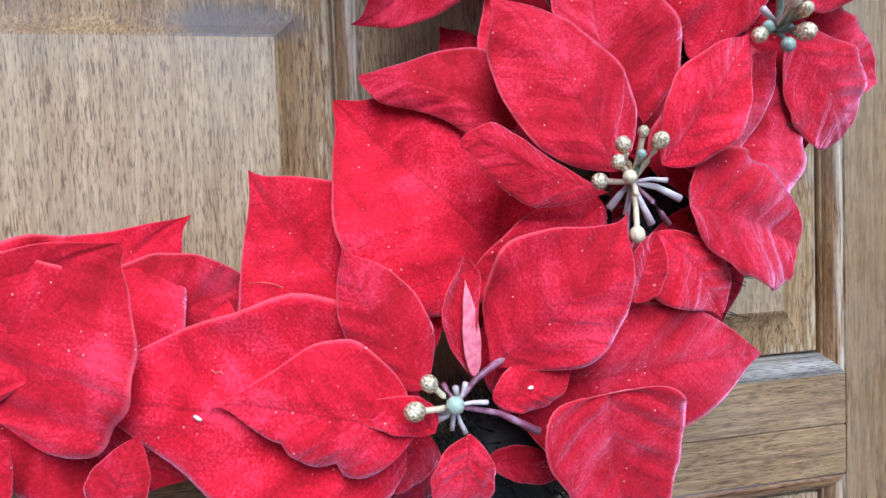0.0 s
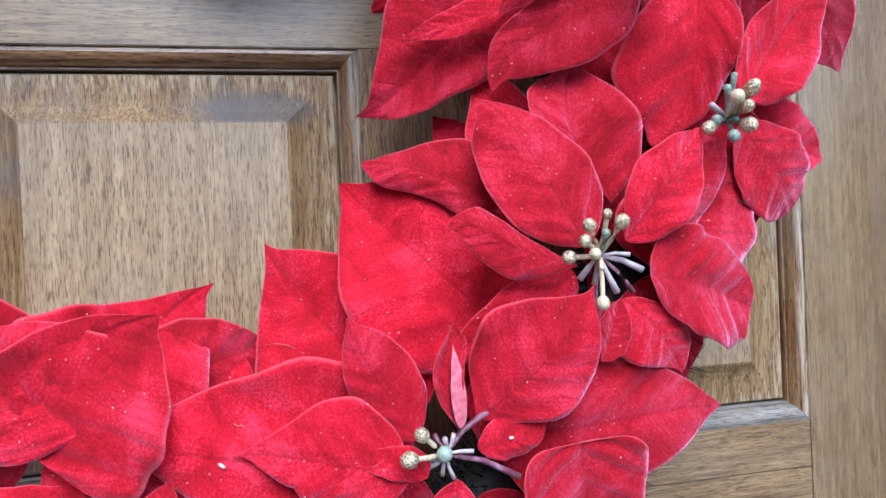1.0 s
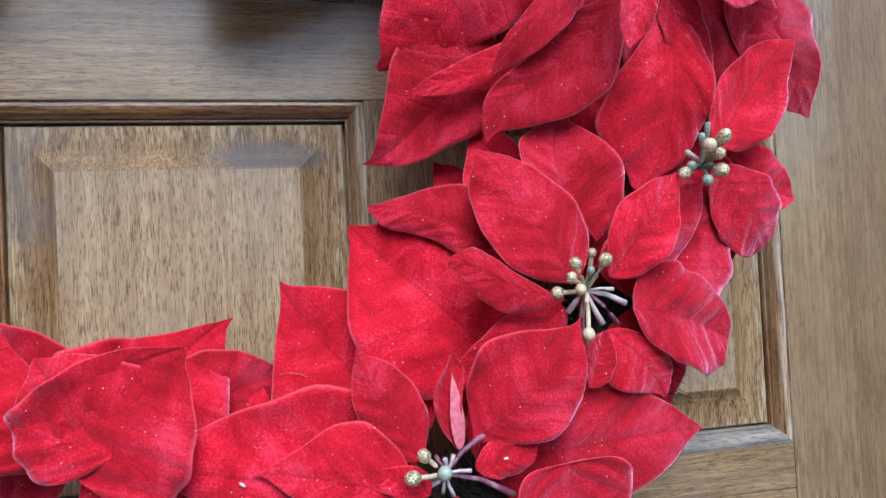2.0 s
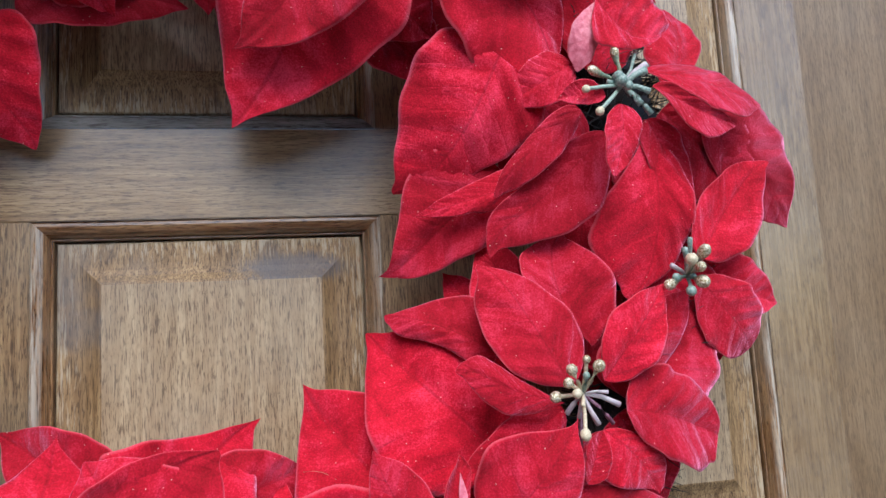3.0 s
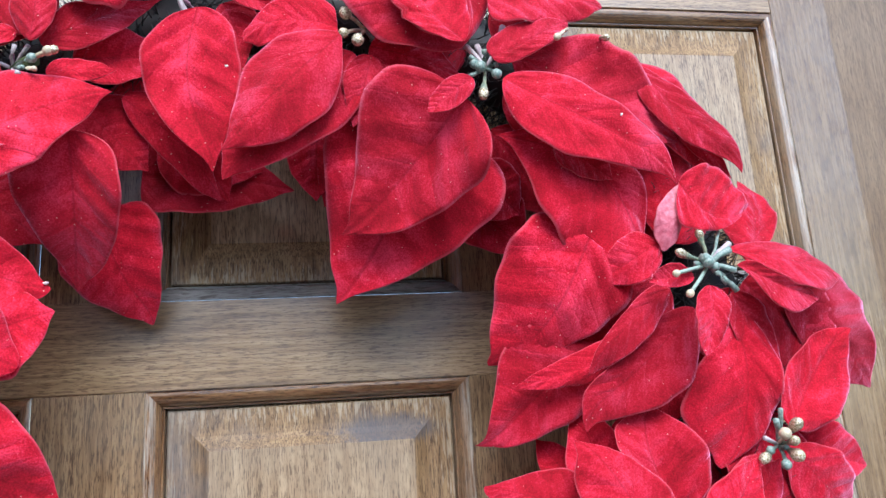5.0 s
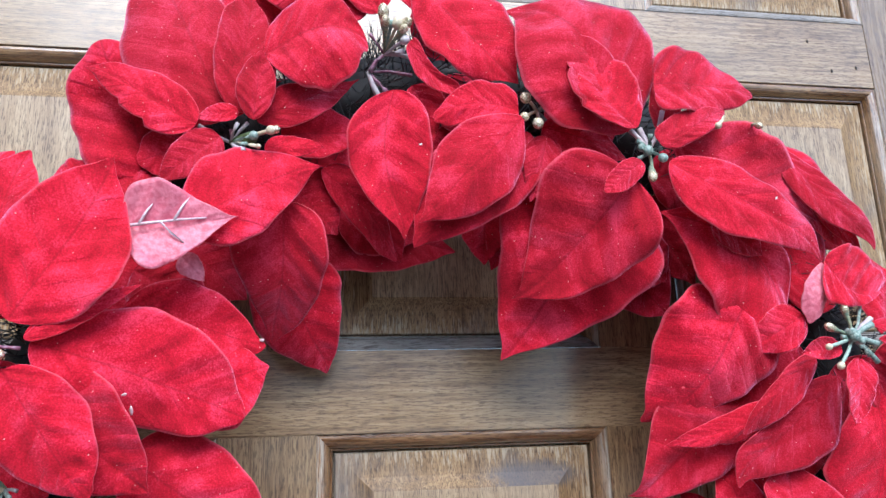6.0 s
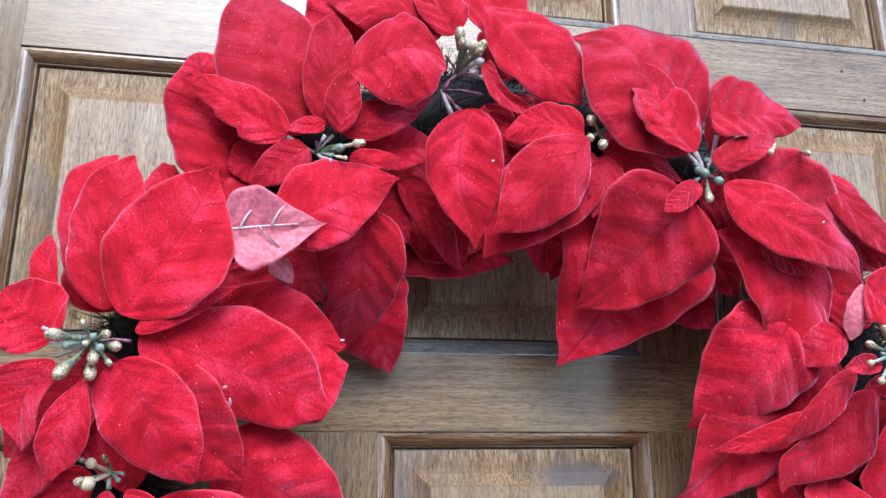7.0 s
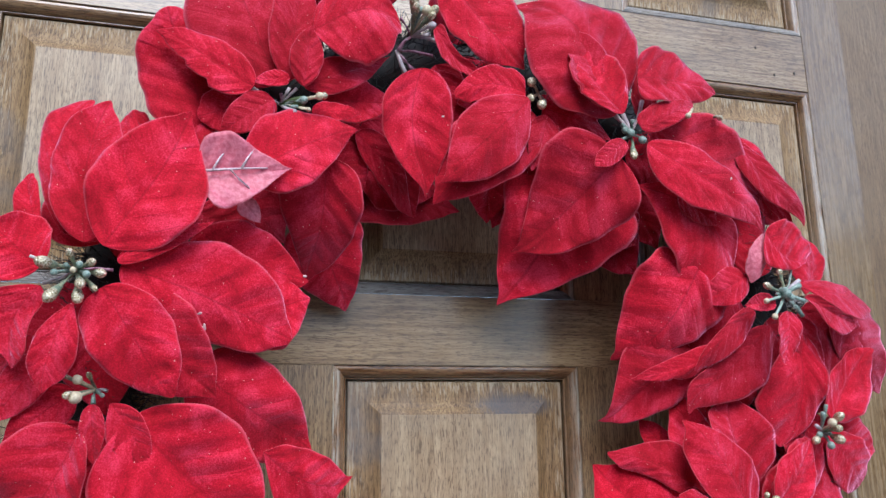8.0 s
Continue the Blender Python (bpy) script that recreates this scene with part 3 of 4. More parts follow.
bract(f2, (0.0081, 0.0180, -0.0225), -77.3, 0.0410, 0.0438, -14.1)

f3 = poinsettia((0.2446, -0.0950, 1.5117))
bract(f3, (0.0095, 0.0030, 0.0087), 46.6, 0.0722, 0.0375, -4.8, a=0.55, b=0.86, skew=-0.14, lean=-0.03, bend=0.04, hook=0.60)
bract(f3, (0.0100, 0.0090, -0.0019), -45.9, 0.0557, 0.0395, -14.5, cut=1)
bract(f3, (0.0161, 0.0210, 0.0010), -16.9, 0.0604, 0.0395, -11.5)
bract(f3, (0.0024, 0.0170, 0.0137), -95.8, 0.0540, 0.0519, -8.5)
bract(f3, (0.0159, 0.0210, -0.0005), -72.3, 0.0486, 0.0339, -7.1)

f4 = poinsettia((0.2107, -0.1080, 1.6086))
bract(f4, (-0.0057, -0.0100, -0.0139), -101.2, 0.0369, 0.0187, -0.0, a=0.43, b=0.67, skew=-0.09, lean=-0.17, bend=0.05, hook=0.07)
bract(f4, (-0.0132, -0.0080, -0.0089), -176.8, 0.0247, 0.0131, -4.7, a=0.76, b=0.85, skew=-0.14, lean=0.01, bend=-0.03, hook=-0.14, cup=0.3)
bract(f4, (-0.0598, 0.0140, 0.0192), -129.5, 0.0910, 0.0745, -23.2, a=0.19, b=0.87, skew=-0.11, lean=-0.22, bend=0.10, hook=0.44)
bract(f4, (-0.0244, 0.0280, -0.0395), -166.1, 0.0832, 0.0200, -9.7, tooth=.2)
bract(f4, (-0.0536, 0.0360, -0.0388), -144.2, 0.0873, 0.0580, -16.0, a=0.48, b=1.13, skew=-0.21, lean=0.04, bend=-0.01, hook=0.64)
bract(f4, (-0.0060, 0.0110, -0.0223), -135.5, 0.0886, 0.0367, -9.7, a=0.65, b=0.77, skew=0.36, lean=-0.05, hook=-0.83)
bract(f4, (-0.0216, 0.0050, -0.0122), -137.5, 0.0624, 0.0180, -10.1, a=0.44, b=0.65, skew=0.35, lean=0.23, bend=-0.05, hook=-0.21)
bract(f4, (0.0167, 0.0160, -0.0156), -96.0, 0.0936, 0.0565, -7.4, a=1.30, b=0.99, skew=-0.36, lean=-0.19, bend=0.11, hook=0.63)
bract(f4, (0.0110, -0.0040, 0.0068), -11.0, 0.0749, 0.0263, -9.2, a=1.12, b=0.93, skew=-0.08, lean=-0.20, bend=-0.02, hook=-0.12, roll=-20)
bract(f4, (0.0145, -0.0050, -0.0026), -20.5, 0.0525, 0.0190, -7.6, a=0.98, b=0.96, skew=-0.48, lean=-0.29, bend=-0.03, hook=0.08)
bract(f4, (0.0354, 0.0180, 0.0036), 79.2, 0.0565, 0.0326, -14.3, a=0.97, b=0.93, skew=0.13, lean=-0.15, bend=-0.10, hook=-0.25)
bract(f4, (0.0578, 0.0160, -0.0085), -44.5, 0.0918, 0.0491, -19.1, a=0.54, b=0.92, skew=0.17, bend=0.01, hook=0.08)
bract(f4, (0.0323, 0.0200, -0.0066), -42.2, 0.0767, 0.0599, -7.5)
bract(f4, (0.0191, 0.0130, -0.0142), -62.0, 0.0578, 0.0244, -10.0)
bract(f4, (-0.0223, 0.0100, 0.0139), -151.0, 0.0413, 0.0270, -11.2)

f5 = poinsettia((0.0988, -0.1000, 1.7230))
bract(f5, (-0.0158, -0.0130, -0.0208), -135.9, 0.1015, 0.0776, -26.3, a=0.42, b=1.12, skew=-0.13, lean=0.06, bend=0.04, hook=0.37)
bract(f5, (-0.0271, 0.0200, -0.0218), -120.4, 0.1181, 0.1036, -18.3, a=0.29, b=1.06, skew=0.02, lean=-0.07, bend=0.04, hook=0.16)
bract(f5, (-0.0114, -0.0170, -0.0124), -141.1, 0.0320, 0.0152, -0.0, a=0.56, b=0.68, lean=-0.03, hook=0.11)
bract(f5, (0.0058, -0.0170, -0.0122), -30.4, 0.1136, 0.0406, -6.6, a=0.60, b=1.02, skew=-0.15, lean=0.07, hook=0.56)
bract(f5, (0.0149, -0.0040, 0.0088), -25.7, 0.1101, 0.0576, -6.3, a=0.75, b=0.93, skew=0.18, lean=0.06, bend=-0.04, hook=0.01)
bract(f5, (0.0032, -0.0010, -0.0380), -43.1, 0.1131, 0.0647, -7.6, a=1.30, b=1.14, skew=-0.40, lean=-0.11, bend=0.20, hook=0.28)
bract(f5, (0.0354, -0.0050, -0.0423), -34.9, 0.0389, 0.0252, -7.4)
bract(f5, (0.1023, -0.0060, -0.0695), -107.4, 0.0383, 0.0161, -5.9, a=0.79, b=0.68, skew=-0.22, lean=-0.04, hook=-0.06, pink=2)
bract(f5, (0.1005, -0.0110, -0.0694), -15.9, 0.0445, 0.0436, -7.7, a=0.43, b=1.17, skew=0.23, lean=0.42, bend=-0.28, hook=-1.20)
bract(f5, (0.0877, 0.0020, 0.0085), -47.0, 0.0911, 0.0259, -2.5, a=0.70, b=0.85, skew=-0.07, lean=0.23, bend=-0.05, hook=0.52)
bract(f5, (0.1059, 0.0100, -0.0166), -45.6, 0.0599, 0.0149, -3.8)
bract(f5, (-0.0050, 0.0300, -0.0498), -35.8, 0.0387, 0.0403, -15.0)
bract(f5, (-0.0185, 0.0450, -0.0446), -45.0, 0.0688, 0.0517, -8.4)
bract(f5, (-0.0003, -0.0220, 0.0354), 0.1, 0.0688, 0.0427, -10.0, a=0.17, b=0.61, skew=0.13, lean=-0.10, bend=0.03, hook=0.05)
bract(f5, (-0.0007, -0.0200, -0.0020), 27.9, 0.0510, 0.0205, -2.2, a=0.35, b=0.61, skew=0.23, lean=-0.29, bend=-0.02, hook=0.36)
bract(f5, (-0.0135, -0.0120, 0.0105), 130.5, 0.1082, 0.0916, -5.3, a=0.70, b=0.98, skew=0.08, lean=0.09, bend=-0.10, hook=-1.20)
bract(f5, (-0.0144, -0.0190, 0.0084), 121.9, 0.0762, 0.0406, -3.8, a=0.87, b=1.46, skew=0.19, lean=0.07, bend=0.03, hook=-0.74, tooth=0.22)
bract(f5, (-0.0158, -0.0240, 0.0055), 120.7, 0.0509, 0.0361, -4.5, a=0.62, b=0.50, skew=-0.22, lean=-0.05, bend=0.12, hook=-0.35)
bract(f5, (0.0112, -0.0020, 0.0131), 80.1, 0.0581, 0.0215, -5.9)
bract(f5, (0.0831, 0.0120, 0.0080), -46.6, 0.0886, 0.0410, -5.2)

f6 = poinsettia((0.0309, -0.1000, 1.7444))
bract(f6, (-0.0113, -0.0120, -0.0061), -134.9, 0.0891, 0.0487, -7.8, a=0.94, b=1.16, skew=0.01, lean=0.08, hook=0.16)
bract(f6, (-0.0047, -0.0010, -0.0117), -135.8, 0.0983, 0.0550, -8.8, a=0.65, b=0.93, skew=-0.14, lean=-0.11, bend=0.01, hook=-0.13)
bract(f6, (-0.0132, -0.0080, -0.0004), -177.4, 0.0502, 0.0260, -8.1, a=0.19, b=0.38, skew=-0.14, lean=0.28, bend=-0.09, hook=0.10)
bract(f6, (0.0056, -0.0020, -0.0142), -106.4, 0.0412, 0.0237, -8.4)
bract(f6, (0.0049, 0.0050, -0.0050), -19.7, 0.0563, 0.0332, -3.1)
bract(f6, (-0.0861, -0.0030, 0.0114), -85.7, 0.0881, 0.0506, -11.2, a=0.62, b=1.09, skew=0.11, lean=-0.03, bend=-0.10, hook=0.48)
bract(f6, (-0.0743, 0.0040, 0.0184), -75.4, 0.0416, 0.0264, -5.5, a=0.54, b=1.10, skew=0.09, lean=-0.30, bend=0.08, hook=0.16)
bract(f6, (-0.0034, 0.0400, -0.0435), -113.7, 0.0457, 0.0288, -6.3)
bract(f6, (-0.0251, 0.0400, -0.0410), -91.7, 0.0412, 0.0339, -7.0)

f7 = poinsettia((-0.0506, -0.0930, 1.7995))
bract(f7, (0.0064, -0.0070, 0.0315), -44.6, 0.0925, 0.0572, -1.2, a=1.18, b=1.09, skew=0.12, lean=0.04, bend=-0.02, hook=-0.19)
bract(f7, (0.0037, -0.0150, -0.0158), -39.3, 0.0456, 0.0129, -10.1, a=0.26, b=0.43, skew=-0.42, lean=-0.30, bend=-0.11, hook=0.42, cup=0.3)
bract(f7, (-0.0778, -0.0140, -0.0278), 10.7, 0.0583, 0.0601, 3.9, a=0.58, b=0.51, skew=-0.27, lean=-0.10, bend=0.13, hook=1.18)
bract(f7, (-0.0184, 0.0010, 0.0151), 165.0, 0.0801, 0.0405, -7.2)
bract(f7, (-0.0115, -0.0020, 0.0120), 118.7, 0.0531, 0.0333, -5.4)
bract(f7, (0.0104, 0.0030, 0.0172), 74.1, 0.0734, 0.0461, -7.8)

f8 = poinsettia((-0.1346, -0.0890, 1.7296))
bract(f8, (0.0007, -0.0190, 0.0019), 84.1, 0.0416, 0.0217, 4.1, a=0.71, b=0.90, skew=0.06, lean=-0.03, hook=0.48)
bract(f8, (-0.0083, -0.0130, 0.0093), 86.1, 0.0726, 0.0356, 1.6, a=0.38, b=0.54, skew=-0.06, lean=0.29, hook=-0.16)
bract(f8, (-0.0130, -0.0030, 0.0078), 115.9, 0.1205, 0.0759, -4.8, skew=.15)
bract(f8, (-0.0303, -0.0130, 0.0011), 151.6, 0.0696, 0.0308, -3.3, a=0.51, b=0.93, skew=0.02, lean=-0.01, bend=-0.01, hook=-0.33, tooth=0.3)
bract(f8, (-0.0585, 0.0090, -0.0216), 110.1, 0.0808, 0.0622, 8.6, a=0.33, b=0.47, skew=0.05, lean=-0.07, bend=-0.02, hook=0.20)
bract(f8, (-0.0080, -0.0150, 0.0084), -172.9, 0.0244, 0.0114, -9.4)
bract(f8, (-0.0176, -0.0090, -0.0049), -141.9, 0.0418, 0.0252, -4.1)
bract(f8, (-0.0277, 0.0010, -0.0016), -157.7, 0.0388, 0.0322, -5.9, a=.4, b=.5)
bract(f8, (0.0067, -0.0130, -0.0127), 6.6, 0.0329, 0.0135, -7.0)
bract(f8, (-0.0340, -0.0230, -0.0615), 29.4, 0.0832, 0.0507, -9.7, a=0.69, b=1.10, skew=0.11, lean=0.03, bend=0.01, hook=0.37)
bract(f8, (0.0171, -0.0110, -0.0424), -95.3, 0.0898, 0.0556, -36.2, a=0.34, b=1.01, skew=-0.12, lean=0.21, bend=0.04, hook=-0.23)
bract(f8, (0.0191, 0.0440, -0.0692), -67.8, 0.0720, 0.0586, -25.5, a=0.22, b=0.84, skew=0.01, lean=-0.11, bend=-0.04, hook=0.48)
bract(f8, (0.0384, 0.0070, -0.0163), -43.9, 0.0761, 0.0258, -29.9, a=0.56, b=0.92, skew=0.07, lean=-0.28, bend=0.06, hook=-0.08)
bract(f8, (0.0614, 0.0270, -0.0116), -61.0, 0.0624, 0.0338, -22.6)
bract(f8, (0.0391, 0.0550, -0.0429), -6.2, 0.0879, 0.0539, -2.6, a=0.28, b=0.96, skew=-0.02, lean=-0.09, bend=0.05, hook=0.04)
bract(f8, (0.0495, 0.0490, -0.0248), -14.4, 0.0622, 0.0540, -5.5)
bract(f8, (0.0148, 0.0010, 0.0015), 5.9, 0.0499, 0.0335, -4.6)
bract(f8, (0.0021, -0.0090, 0.0052), 29.2, 0.0666, 0.0249, -5.2, a=0.62, b=1.38, skew=-0.02, lean=-0.12, bend=-0.02, hook=0.04)
bract(f8, (-0.0579, -0.0370, -0.0658), 10.7, 0.0551, 0.0467, -13.6, a=0.35, b=1.40, lean=0.06, bend=-0.03, hook=-0.25, pink=1)
bract(f8, (-0.0343, -0.0150, -0.0748), -47.0, 0.0181, 0.0126, -12.8, pink=2)
bract(f8, (-0.0607, 0.0040, -0.0786), -31.7, 0.0465, 0.0425, -6.2)
bract(f8, (-0.0923, 0.0190, -0.0237), -176.5, 0.0226, 0.0306, -0.0)
bract(f8, (-0.0497, 0.0050, -0.0541), 136.8, 0.0528, 0.0467, -4.3)
bract(f8, (0.0162, 0.0130, -0.0193), -44.0, 0.0472, 0.0410, -17.3)

f9 = poinsettia((-0.2525, -0.1240, 1.6053))
bract(f9, (0.0131, -0.0030, 0.0116), 63.7, 0.0912, 0.0626, 1.9, a=0.69, b=1.03, skew=-0.05, lean=0.09, bend=-0.04, hook=-0.05)
bract(f9, (0.0010, 0.0080, 0.0157), 86.7, 0.0899, 0.0425, -5.1, a=0.54, b=0.77, skew=-0.13, lean=0.09, bend=0.06, hook=0.12)
bract(f9, (-0.0107, 0.0140, 0.0213), 85.7, 0.0862, 0.0330, -6.7, a=0.57, b=0.51, skew=-0.04, lean=0.25, bend=0.06, hook=0.78)
bract(f9, (0.0223, -0.0020, 0.0018), -20.6, 0.1070, 0.0563, -18.5, a=0.62, b=0.61, skew=0.20, lean=0.06, bend=0.02)
bract(f9, (0.0548, 0.0280, 0.0230), -14.3, 0.0756, 0.0417, -10.6, a=0.66, b=0.79, skew=0.07, lean=-0.13, bend=0.01, hook=-0.15)
bract(f9, (0.0206, -0.0050, 0.0031), 29.4, 0.0566, 0.0121, -7.1)
bract(f9, (0.0152, -0.0130, -0.0122), -56.1, 0.0695, 0.0432, -9.1, a=0.45, b=0.71, skew=-0.04, lean=0.11, hook=-0.25)
bract(f9, (0.0022, -0.0130, -0.0200), -103.4, 0.0487, 0.0228, -5.9, a=1.11, b=0.85, skew=0.16, bend=-0.05, hook=-0.33)
bract(f9, (-0.0168, -0.0030, -0.0107), -103.9, 0.0447, 0.0297, -6.4, a=0.67, b=0.98, skew=-0.37, lean=0.16, bend=-0.15, hook=0.17)
bract(f9, (-0.0195, 0.0040, 0.0001), 138.5, 0.0376, 0.0396, -6.1, a=.5, b=.6)
bract(f9, (-0.0226, 0.0120, 0.0154), 104.8, 0.0441, 0.0141, -10.5, a=0.77, b=0.53, skew=0.25, lean=-0.27, bend=0.02, hook=0.46)
bract(f9, (0.0280, 0.0060, -0.0129), -49.6, 0.0739, 0.0466, -7.8, a=0.62, b=0.88, skew=0.07, lean=-0.07, bend=-0.07, hook=0.18)
bract(f9, (-0.0144, 0.0120, -0.0472), -125.0, 0.0436, 0.0242, -9.2)

f10 = poinsettia((-0.2411, -0.1120, 1.5409))
bract(f10, (0.0013, -0.0090, -0.0080), -83.8, 0.0320, 0.0126, -3.5, a=0.51, b=0.87, skew=0.02, lean=-0.05, hook=0.06)
bract(f10, (0.0103, -0.0080, -0.0074), -58.5, 0.0405, 0.0214, -2.8, a=0.88, b=1.04, skew=-0.14, lean=-0.05, bend=0.04, hook=0.04)
bract(f10, (0.0207, -0.0080, -0.0157), -45.6, 0.0959, 0.0859, -9.6, a=0.56, b=0.97, skew=-0.15, lean=0.16, hook=0.08)
bract(f10, (0.0493, 0.0180, 0.0136), -34.6, 0.0923, 0.0604, -15.0, a=0.56, b=0.90, skew=-0.02, lean=-0.10, bend=-0.01, hook=0.23)
bract(f10, (0.0920, 0.0320, -0.0356), -16.3, 0.0627, 0.0456, -16.7, a=1.06, b=1.10, skew=-0.19, lean=-0.03, bend=-0.15, hook=-0.75)
bract(f10, (-0.0034, -0.0100, -0.0212), -117.3, 0.0583, 0.0485, -9.9, a=0.50, b=0.40, skew=-0.24, lean=0.31, bend=0.04, hook=0.05)
bract(f10, (-0.0112, 0.0080, 0.0003), -140.1, 0.0454, 0.0244, -7.6)
bract(f10, (0.0182, 0.0000, -0.0329), -100.4, 0.0477, 0.0452, -8.4)

f11 = poinsettia((-0.0280, -0.0900, 1.4019))
bract(f11, (-0.0045, -0.0080, -0.0070), 48.7, 0.0628, 0.0714, -3.6, a=0.18, b=0.87, skew=-0.45, lean=-0.23, bend=0.24, hook=-0.02)
bract(f11, (0.0062, 0.0280, 0.0035), 43.2, 0.0703, 0.0839, -24.3, a=0.12, b=1.30, skew=-0.07, lean=-0.24, bend=0.06, hook=0.39)
bract(f11, (0.0359, 0.0400, -0.0039), 50.8, 0.0437, 0.0565, -15.9, a=0.64, b=1.28, skew=-0.19, lean=0.02, bend=-0.01, hook=0.25)
bract(f11, (-0.0008, 0.0020, -0.0044), -34.5, 0.0629, 0.0481, -3.6)
bract(f11, (0.0296, -0.0120, -0.0423), 66.1, 0.0258, 0.0182, -4.4)
bract(f11, (-0.0180, -0.0180, -0.0351), 39.8, 0.0304, 0.0308, -11.4)
bract(f11, (-0.0452, 0.0020, -0.0039), 79.7, 0.0573, 0.0711, -18.3, a=0.57, b=1.60, skew=-0.16, lean=-0.03, bend=-0.02, hook=0.08)
bract(f11, (0.0106, -0.0070, 0.0006), 128.8, 0.0498, 0.0567, -8.1)
bract(f4, (-0.0107, 0.0380, 0.0032), -137.3, 0.0604, 0.05, -9.5)
bract(f5, (0.0822, 0.0220, -0.0067), -67.8, 0.0942, 0.062, -3.7)
bract(f5, (0.0799, 0.0240, -0.0021), -36.7, 0.0859, 0.045, -4.0)
bract(f8, (-0.0464, 0.0270, -0.0524), -41.0, 0.0563, 0.055, -7.1)
bract(f9, (0.0876, 0.0360, -0.0209), 19.6, 0.0443, 0.05, -7.8)
bract(f8, (0.0144, 0.0150, 0.0634), 105.1, 0.0794, 0.062, -2.9)


def under_leaves(flower, angles, length):
    """The lower layer of bracts, seen in the gaps between the upper ones."""
    for k, q in enumerate(angles):
        c = radians(q)
        bract(flower, (0.02 * math.cos(c), 0.036 + 0.004 * (k % 3), 0.02 * math.sin(c)), q, length * (0.9 + 0.1 * (k % 3)), length * 0.75, -8 - 6 * (k % 2))


for flower_ in (f1, f2, f3, f4, f5, f6, f7, f8, f9, f10, f11):
    v = flower_.location - CENTRE
    tangent = math.degrees(math.atan2(v.z, v.x)) + 90
    under_leaves(flower_, (tangent - 25, tangent + 25, tangent + 155, tangent + 205), 0.062)

stamen(f1, (-0.0016, -0.0070, 0.0020), (-0.0114, -0.0150, 0.0119), 0.0028, GOLD)
stamen(f1, (-0.0016, -0.0070, 0.0020), (-0.0166, -0.0170, 0.0042), 0.0032, GOLD)
stamen(f1, (-0.0016, -0.0070, 0.0020), (-0.0030, -0.0130, 0.0037), 0.0030, TEALBUD)
stamen(f1, (-0.0016, -0.0070, 0.0020), (0.0018, -0.0090, 0.0099), 0.0008, PALE)
stamen(f1, (-0.0016, -0.0070, 0.0020), (0.0091, -0.0080, 0.0023), 0.0008, PALE)
stamen(f1, (-0.0016, -0.0070, 0.0020), (-0.0086, -0.0070, -0.0023), 0.0010, PALE)
stamen(f1, (-0.0016, -0.0070, 0.0020), (-0.0029, -0.0070, -0.0056), 0.0008, PALE)
stamen(f1, (-0.0016, -0.0070, 0.0020), (0.0016, -0.0070, -0.0073), 0.0008, PALE)
stamen(f1, (-0.0016, -0.0070, 0.0020), (-0.0074, -0.0080, 0.0010), 0.0010, PALE)
stamen(f1, (-0.0016, -0.0070, 0.0020), (-0.0027, -0.0130, 0.0094), 0.0009, PALE)
stamen(f1, (-0.0016, -0.0070, 0.0020), (0.0281, -0.0030, -0.0108), 0.0012, PURPLE)
stamen(f1, (-0.0016, -0.0070, 0.0020), (0.0168, -0.0010, 0.0146), 0.0012, PURPLE)
stamen(f1, (-0.0016, -0.0070, 0.0020), (-0.0039, -0.0010, 0.0080), 0.0009, PURPLE)
stamen(f2, (-0.0002, 0.0020, -0.0010), (-0.0099, -0.0120, 0.0113), 0.0028, GOLD)
stamen(f2, (-0.0002, 0.0020, -0.0010), (-0.0127, -0.0140, 0.0055), 0.0026, GOLD)
stamen(f2, (-0.0002, 0.0020, -0.0010), (-0.0187, -0.0120, -0.0007), 0.0028, GOLD)
stamen(f2, (-0.0002, 0.0020, -0.0010), (0.0039, -0.0120, 0.0123), 0.0030, GOLD)
stamen(f2, (-0.0002, 0.0020, -0.0010), (-0.0013, -0.0100, 0.0156), 0.0020, GOLD)
stamen(f2, (-0.0002, 0.0020, -0.0010), (-0.0093, -0.0150, 0.0003), 0.0024, CREAM)
stamen(f2, (-0.0002, 0.0020, -0.0010), (-0.0012, -0.0080, 0.0080), 0.0018, GREEN)
stamen(f2, (-0.0002, 0.0020, -0.0010), (-0.0055, -0.0120, -0.0189), 0.0027, CREAM)
stamen(f2, (-0.0002, 0.0020, -0.0010), (-0.0057, -0.0120, -0.0052), 0.0011, CREAM)
stamen(f2, (-0.0002, 0.0020, -0.0010), (0.0118, -0.0020, -0.0009), 0.0008, PALE)
stamen(f2, (-0.0002, 0.0020, -0.0010), (0.0190, 0.0020, -0.0076), 0.0013, PALE)
stamen(f2, (-0.0002, 0.0020, -0.0010), (-0.0090, 0.0020, -0.0102), 0.0013, PALE)
stamen(f2, (-0.0002, 0.0020, -0.0010), (0.0064, 0.0000, -0.0161), 0.0013, PALE)
stamen(f2, (-0.0002, 0.0020, -0.0010), (-0.0034, 0.0000, -0.0125), 0.0011, PALE)
stamen(f2, (-0.0002, 0.0020, -0.0010), (0.0166, 0.0060, -0.0169), 0.0010, PURPLE)
stamen(f2, (-0.0002, 0.0020, -0.0010), (-0.0012, 0.0060, -0.0257), 0.0010, PURPLE)
stamen(f3, (0.0044, 0.0100, -0.0000), (0.0042, -0.0100, 0.0103), 0.0033, BUD)
stamen(f3, (0.0044, 0.0100, -0.0000), (-0.0049, -0.0130, 0.0062), 0.0032, CREAM)
stamen(f3, (0.0044, 0.0100, -0.0000), (-0.0003, -0.0130, 0.0023), 0.0027, BUD)
